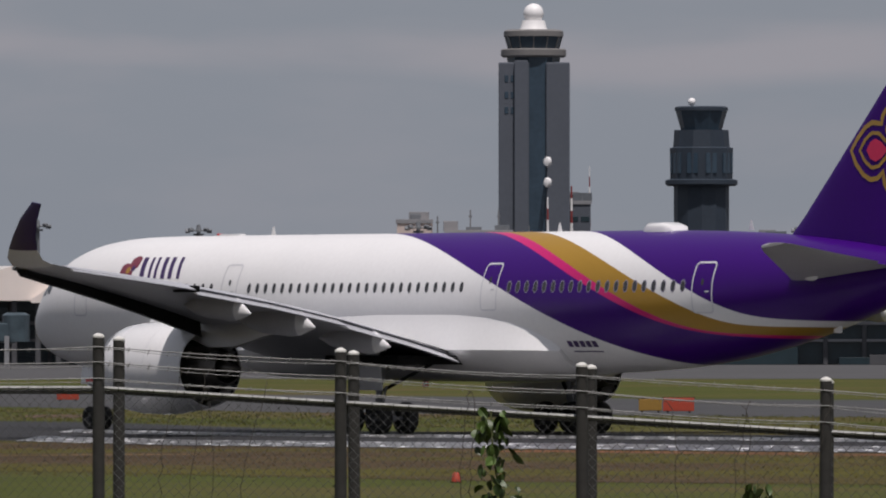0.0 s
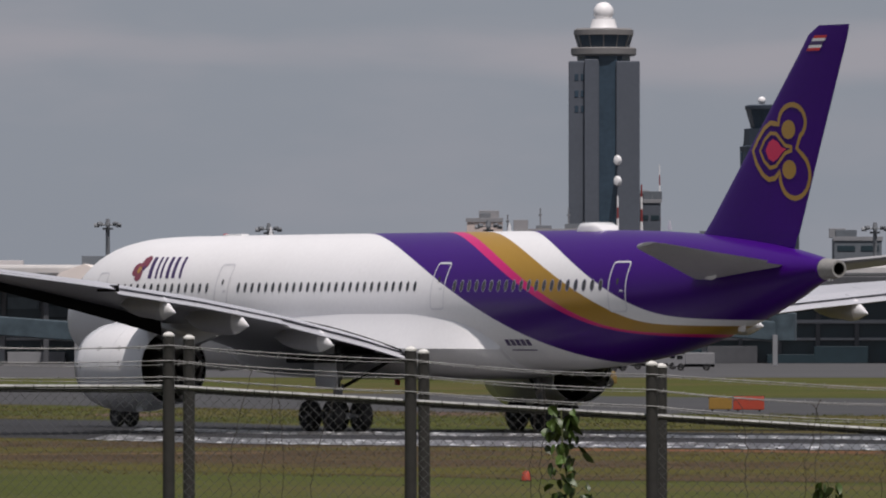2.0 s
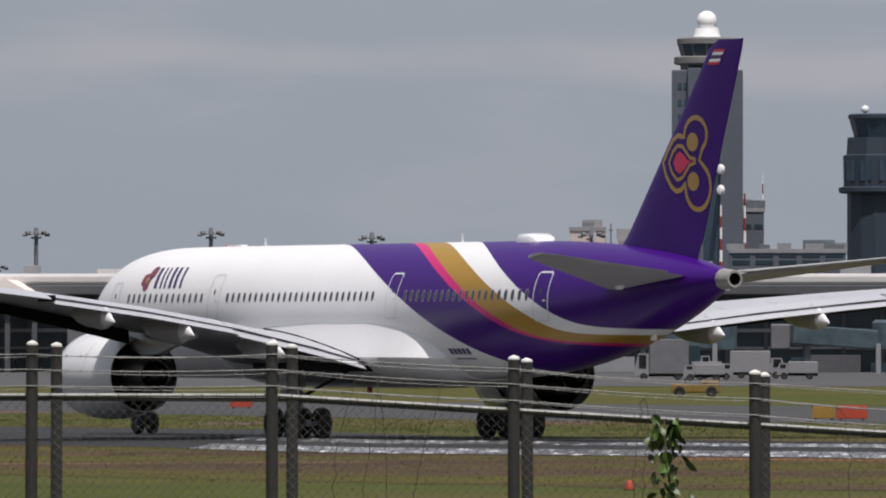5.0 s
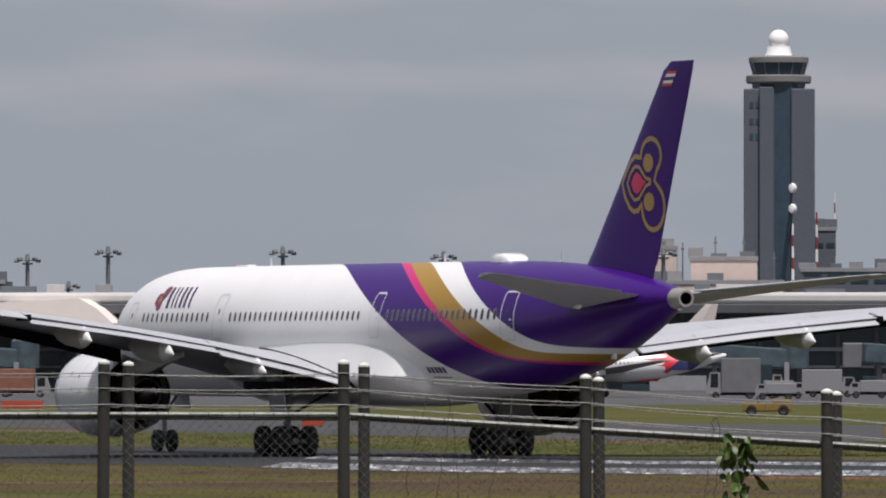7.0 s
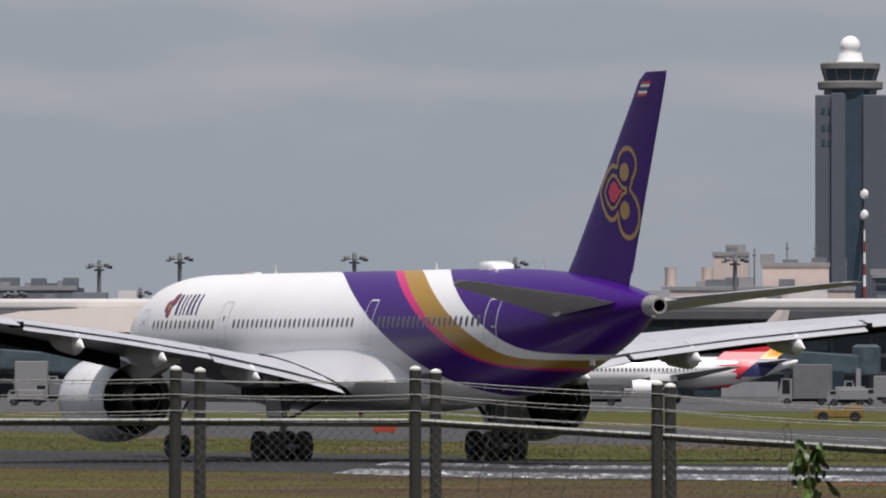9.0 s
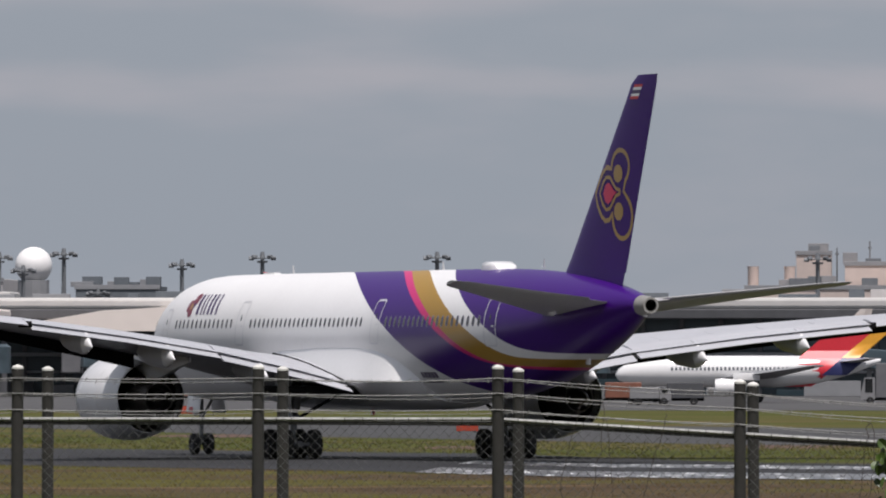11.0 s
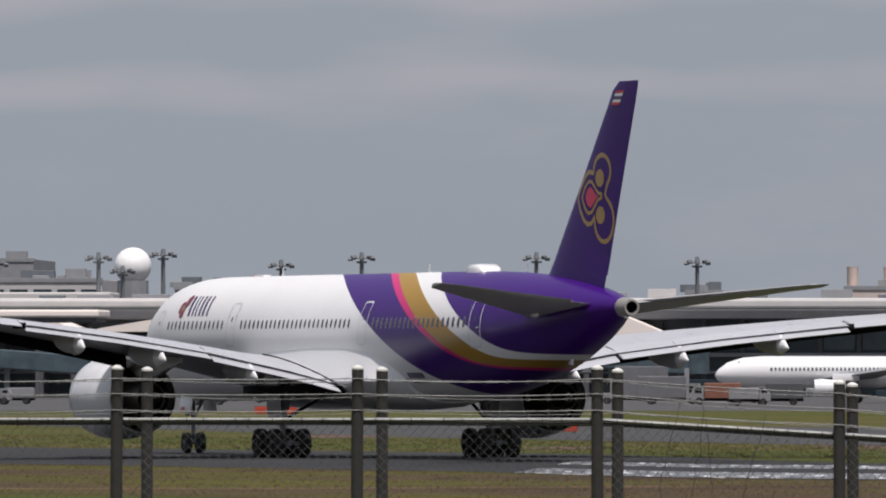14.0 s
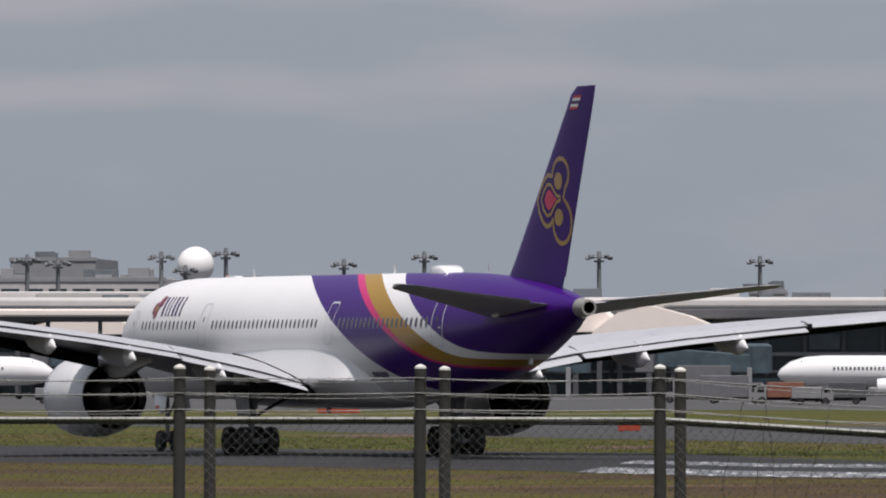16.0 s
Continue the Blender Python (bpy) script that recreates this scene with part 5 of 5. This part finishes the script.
# boards and obstacles on the grass
def marker_board(u0, u1, v1, d, mt, label):
    k = d / F_
    w, h = (u1 - u0) * k, EYE[2] + v1 * k
    t = thing("marker_board", label, "sign", Matrix.Translation(((u0 + u1) / 2 * k, d, 0.01)), "airfield boards")
    part("panel", box(-w / 2, w / 2, -0.12, 0.12, 0.10, h, bevel=0.03), B[mt], t, smooth=False)
    part("frame", box(-w / 2 - 0.04, w / 2 + 0.04, -0.08, 0.08, h - 0.06, h + 0.03, bevel=0.01), M["dark"], t, smooth=False)
    for x in (-w * 0.35, w * 0.35):
        part("foot", box(x - 0.05, x + 0.05, -0.1, 0.1, 0, 0.12, bevel=0.01), M["dark"], t, smooth=False)


marker_board(186, 227, -109, 625, "yellow", "yellow taxiway board on the grass")
marker_board(229, 284, -107, 622, "orange", "orange-red taxiway board on the grass")
marker_board(-844, -805, -98, 736, "orange", "orange-red taxiway board on the grass")
marker_board(-1378, -1303, -66, 1027, "orange", "long orange barrier on the grass")


B["tug"] = paint("faded_yellow", (0.19, 0.12, 0.025), 0.6, vary=0.2, scale=1, fine=6)


def tug(u, d):
    t = thing("tow_tug", "yellow tow tug with black wheels", "tug", Matrix.Translation((far(u, 0, d).x, d, 0.02)))
    part("body", box(-2.0, 2.0, -0.9, 0.9, 0.35, 1.05, bevel=0.1), B["tug"], t, smooth=False)
    part("hood", box(0.4, 1.9, -0.7, 0.7, 1.0, 1.35, bevel=0.1), B["tug"], t, smooth=False)
    part("seat_back", box(-0.9, -0.7, -0.6, 0.6, 1.0, 1.5, bevel=0.04), M["dark"], t, smooth=False)
    for x in (-1.3, 1.3):
        for s in (-1, 1):
            wheel(t, Matrix.Translation((x, s * 0.85, 0.45)), 0.45, 0.3)


tug(-20, 900)
t = thing("edge_marker", "small orange edge marker in the grass", "marker", Matrix.Translation((far(-137, 0, 324).x, 324, 0.0)))
part("cone", moved(turned([(0.02, 0.14), (0.22, 0.12), (0.3, 0.06)], "z", 12, True), Matrix.Identity(4)), B["orange"], t)
part("base", moved(turned([(0.0, 0.18), (0.03, 0.17)], "z", 12, True), Matrix.Identity(4)), M["dark"], t)

# bare soil on the grass
for u, d, w, h in ((-830, 597, 2.6, 12.0), (-1240, 700, 5.0, 16.0), (-250, 610, 4.0, 18.0)):
    b = bmesh.new()
    c = far(u, 0, d)
    n = 26
    vs = [b.verts.new((c.x + w * math.cos(i * math.tau / n) * (1 + 0.25 * noise.noise((i * 0.9, u, 0))), d + h * math.sin(i * math.tau / n) * (1 + 0.2 * noise.noise((i, 3, u))), 0.012)) for i in range(n)]
    b.faces.new(vs)
    tagged(part("soil_patch", b, B["soil"] if "soil" in B else B.setdefault("soil", paint("bare_soil", (0.085, 0.045, 0.03), 0.95, vary=0.3, scale=0.4, fine=3)), smooth=False), "patch of bare brown soil in the grass", "soil", kind="structure")


# ---- the two boundary fences before the camera ----
FENCE = {
    "post": paint("weathered_concrete_post", (0.026, 0.025, 0.022), 0.9, vary=0.3, scale=2.5, fine=14, bump=0.12),
    "cap": paint("pale_post_cap", (0.6, 0.59, 0.55), 0.8, vary=0.15, scale=8, fine=40),
    "rail": paint("galvanised_rail", (0.28, 0.28, 0.27), 0.5, 0.5, 0.3, 4, 30),
    "strand": paint("pale_barbed_wire", (0.17, 0.17, 0.165), 0.55, 0.4, 0.3, 5, 30),
    "wire": paint("galvanised_wire", (0.12, 0.12, 0.117), 0.55, 0.5, 0.2, 6, 40),
}
STEP = 428.0


def top_v(u):
    """The fence runs level, then falls with the slope."""
    return 3.0 if u < -773 else 3.0 - 0.0602 * (u + 773)


def fence(d, u_first, count, drop, mesh, label):
    k = d / F_
    span = STEP * 91.5 / d
    t = thing("boundary_fence", label, "fence", None, "boundary fences")
    ground = rise(d)
    H = lambda u: EYE[2] + (top_v(u) - drop) * k
    us = [u_first + span * i for i in range(count)]
    rnd = random.Random(int(d * 10))
    for i, u in enumerate(us):
        h = H(u) - ground
        lean = rnd.uniform(-0.5, 0.5)
        r = 0.05
        n = 12
        rings = []
        for z, q in ((-0.3, 1.0), (h * 0.5, 1.0), (h - 0.012, 0.98)):
            rings.append([(r * q * math.cos(a * math.tau / n), r * q * math.sin(a * math.tau / n), z) for a in range(n)])
        post = part("post", loft(rings), FENCE["post"], t)
        post.matrix_basis = Matrix.Translation((u * k, d, ground)) @ pose(0, 0, 0, 0, lean, 0)
        part("post_cap", moved(turned([(h - 0.014, 0.05), (h, 0.05), (h + 0.012, 0.036), (h + 0.024, 0.01)], "z", 12, True), Matrix.Identity(4)), FENCE["cap"], post, "pale cap of a post")
    for i, (ua, ub) in enumerate(zip(us, us[1:])):
        xa, xb, za, zb = ua * k, ub * k, H(ua), H(ub)
        part("rail", bar((xa, d + 0.062, za - 92 * k), (xb, d + 0.062, zb - 92 * k), 0.017, n=8), FENCE["rail"], t, "light galvanised rail")
        # dark bar just below the rail, drawn in place of its shade
        part("rail_shade", bar((xa, d + 0.062, za - 92 * k - 0.025), (xb, d + 0.062, zb - 92 * k - 0.025), 0.008, n=6), FENCE["post"], t, "dark line for the shade under the rail")
        # three strands above the rail, with barbs
        for q in (19, 46, 75):
            b = bmesh.new()
            sag = rnd.uniform(0.004, 0.035)
            pts = []
            for s in range(13):
                f = s / 12
                pts.append(Vector((xa + (xb - xa) * f, d - 0.05, za + (zb - za) * f - q * k - 4 * sag * f * (1 - f))))
            for p0, p1 in zip(pts, pts[1:]):
                tube(b, p0, p1, 0.0044 if mesh else 0.0028, n=4)
                m = (p0 + p1) / 2
                tube(b, m + Vector((-0.008, 0, -0.018)), m + Vector((0.008, 0.01, 0.018)), 0.0035, n=3)
            part("barbed_strand", b, FENCE["strand"], t)
        if mesh:
            ties = bmesh.new()
            n = int((xb - xa) / 0.14)
            for j in range(1, n):
                f = (j + rnd.uniform(-0.25, 0.25)) / n
                x, z = xa + (xb - xa) * f, za + (zb - za) * f - 92 * k
                tube(ties, (x, d + 0.046, z + 0.014), (x + rnd.uniform(-0.012, 0.012), d + 0.046, z - rnd.uniform(0.03, 0.055)), 0.0035, n=3)
            tagged(part("tie_wires", ties, FENCE["post"], t, "short dark tie wires"), kind="stuff")
            b = bmesh.new()
            w, hh, pitch = xb - xa, min(za, zb) - 92 * k - ground - 0.05, 0.082
            n = int((w + hh) / pitch) + 1
            for s in (1, -1):
                for j in range(n):
                    x0 = j * pitch - (hh if s > 0 else 0)
                    # one diagonal wire, clipped to the panel
                    p0, p1 = (x0, 0.0), (x0 + s * hh, hh)
                    lo, hi = 0.0, 1.0
                    dx = p1[0] - p0[0]
                    t0, t1 = (0 - p0[0]) / dx, (w - p0[0]) / dx
                    lo, hi = max(0.0, min(t0, t1)), min(1.0, max(t0, t1))
                    if hi - lo < 0.02:
                        continue
                    ends = []
                    for f in (lo, hi):
                        xx, zz = p0[0] + dx * f, hh * f
                        base = (za + (zb - za) * xx / w) - 92 * k - hh
                        ends.append((xa + xx, d + 0.062 + 0.004 * s, base + zz))
                    tube(b, ends[0], ends[1], 0.0021, n=3)
            tagged(part("chain_link", b, FENCE["wire"], t, "chain-link mesh panel"), kind="stuff")
    return t


fence(91.5, -1625.5 - 3 * STEP, 12, 0.0, True, "chain-link fence with concrete posts and barbed strands")
fence(93.7, -1570.0 - 3 * STEP * 91.5 / 93.7, 12, 3.0, False, "second fence of concrete posts with barbed strands")


def leafy_weed(u, d, v_top, spread, leaves, label, seed):
    """A climbing weed: a bent stem with broad leaves."""
    k = d / F_
    x, z1, z0 = u * k, EYE[2] + v_top * k, rise(d)
    t = thing("leafy_weed", label, "weed", Matrix.Translation((x, d, z0)))
    rnd = random.Random(seed)
    stem = []
    for i in range(14):
        f = i / 13
        stem.append(Vector((0.05 * math.sin(5 * f) - 0.06 * f, 0.03 * math.cos(4 * f), (z1 - z0 + 0.3) * f - 0.3)))
    b = bmesh.new()
    for p0, p1 in zip(stem, stem[1:]):
        tube(b, p0, p1, 0.008, 0.007, 5)
    part("stem", b, LEAF["stem"], t)
    me = None
    for i in range(leaves):
        f = rnd.uniform(0.35, 1.0)
        q = f * 13
        p = stem[min(int(q), 12)].lerp(stem[min(int(q), 12) + 1], q - int(q))
        side = rnd.uniform(0, 360)
        ln = rnd.uniform(0.25, 1.0) * spread * (1.15 - 0.55 * f)
        tip = p + Vector((ln * math.cos(radians(side)), 0.5 * ln * math.sin(radians(side)), rnd.uniform(-0.02, 0.07)))
        size = rnd.uniform(0.55, 1.05)
        if me is None:
            lb = bmesh.new()
            out = [(0, 0), (0.035, 0.02), (0.05, 0.055), (0.04, 0.09), (0.018, 0.12), (0, 0.14)]
            mid = [lb.verts.new((0, y, -0.012 * math.sin(y * 22))) for _, y in out]
            for sgn in (1, -1):
                edge = [mid[0]] + [lb.verts.new((sgn * w, y, 0.012 - 0.1 * y * y)) for w, y in out[1:-1]] + [mid[-1]]
                for a in range(5):
                    quad = [mid[a], mid[a + 1], edge[a + 1], edge[a]]
                    quad = [v for n_, v in enumerate(quad) if v not in quad[:n_]]
                    lb.faces.new(quad)
            ob = part("leaf", lb, LEAF["leaf"], t)
            me = ob.data
        else:
            ob = share("leaf", me, t, Matrix.Identity(4))
        ob.matrix_basis = Matrix.Translation(tip) @ Euler((rnd.uniform(-1.9, -0.6), rnd.uniform(-0.7, 0.7), rnd.uniform(0, math.tau))).to_matrix().to_4x4() @ Matrix.Scale(size, 4)


def leaf_paint():
    m = paint("fresh_leaf", (0.045, 0.078, 0.012), 0.5, vary=0.3, scale=6, fine=40)
    N, Lk = m.node_tree.nodes, m.node_tree.links
    info = N.new("ShaderNodeObjectInfo")
    hue = N.new("ShaderNodeHueSaturation")
    span = N.new("ShaderNodeMapRange")
    span.inputs["To Min"].default_value, span.inputs["To Max"].default_value = 0.3, 1.6
    Lk.new(info.outputs["Random"], span.inputs["Value"])
    Lk.new(span.outputs["Result"], hue.inputs["Value"])
    src = N["Principled BSDF"].inputs["Base Color"].links[0].from_socket
    Lk.new(src, hue.inputs["Color"])
    Lk.new(hue.outputs["Color"], N["Principled BSDF"].inputs["Base Color"])
    return m


LEAF = {"leaf": leaf_paint(), "stem": paint("green_stem", (0.08, 0.09, 0.03), 0.7, vary=0.2), "dry": paint("dry_vine", (0.05, 0.042, 0.034), 0.9, vary=0.2)}
leafy_weed(-52, 91.2, -130, 0.23, 120, "green leafy weed climbing at the fence", 5)
leafy_weed(420, 91.0, -258, 0.24, 60, "low dark green weed at the fence", 9)


def dry_vine(u, d, v_top, seed):
    """Dead twining stems caught in the strands."""
    k = d / F_
    t = thing("dry_vine", "dead twining vine stems caught in the fence wire", "vine", Matrix.Translation((u * k, d, rise(d))), "dry vines")
    rnd = random.Random(seed)
    z1 = EYE[2] + v_top * k - rise(d)
    for j in range(2):
        b = bmesh.new()
        x, z = rnd.uniform(-0.25, 0.25), -0.05
        lean = rnd.uniform(-0.35, 0.35)
        pts = [Vector((x, 0, z))]
        n = 22
        for i in range(1, n):
            f = i / n
            pts.append(Vector((x + lean * f + 0.03 * math.sin(9 * f + j) + rnd.uniform(-0.02, 0.02), 0.01 * math.sin(20 * f), (z1 + rnd.uniform(-0.03, 0.03)) * f * (1 if f < 0.85 else 1.7 - 0.82 * f))))
        for p0, p1 in zip(pts, pts[1:]):
            tube(b, p0, p1, 0.0034, 0.0028, 4)
        part("vine_stem", b, LEAF["dry"], t)


for u, v, sd in ((-640, -2, 1), (-590, -30, 2), (-100, -40, 3), (330, -60, 5), (440, -75, 6)):
    dry_vine(u, 91.35, v, sd)


# ---- what moves ----
TAXI = [  # seconds, place on the ground, heading in degrees
    (0.0, -2.50, 485.05, 127.32), (0.5, -3.76, 486.36, 125.77), (1.0, -4.90, 487.54, 124.29), (1.5, -6.15, 488.98, 122.69),
    (2.0, -7.24, 490.82, 121.41), (2.5, -8.37, 492.72, 120.30), (3.0, -9.45, 494.41, 119.49), (5.5, -14.59, 501.52, 116.23),
    (6.0, -15.58, 503.04, 115.56), (6.5, -16.56, 504.12, 114.90), (7.0, -17.48, 505.18, 114.43), (7.5, -18.44, 506.75, 114.12),
    (8.0, -19.36, 508.52, 113.92), (8.5, -20.28, 510.45, 113.64), (9.0, -21.25, 512.45, 113.37), (11.5, -25.83, 520.62, 112.47),
    (12.0, -26.74, 522.20, 112.49), (12.5, -27.67, 523.82, 112.51), (13.0, -28.67, 525.49, 112.67), (13.5, -29.67, 527.24, 112.85),
    (14.0, -30.75, 528.97, 113.00), (14.5, -31.89, 530.74, 113.02), (15.0, -33.13, 532.81, 113.05), (15.5, -34.51, 535.66, 113.09),
    (16.0, -35.98, 538.81, 113.08),
]


def taxi_at(t):
    for (ta, xa, ya, _), (tb, xb, yb, _) in zip(TAXI, TAXI[1:]):
        if ta <= t <= tb:
            f = (t - ta) / (tb - ta)
            return Vector((xa + (xb - xa) * f, ya + (yb - ya) * f))


def motions():
    walk(airliner, [(t, pose(x, y, 0.03, 0, 0, turn)) for t, x, y, turn in TAXI])
    # the wheels turn by the way that the airliner has rolled
    times = [k / 5 for k in range(81)]
    way = [0.0]
    for ta, tb in zip(times, times[1:]):
        way.append(way[-1] + (taxi_at(tb) - taxi_at(ta)).length)
    for tyre, c, r in ROLLING:
        walk(tyre, [(t, pose(*c, 0, math.degrees(d / r), 0)) for t, d in zip(times, way)])


motions()
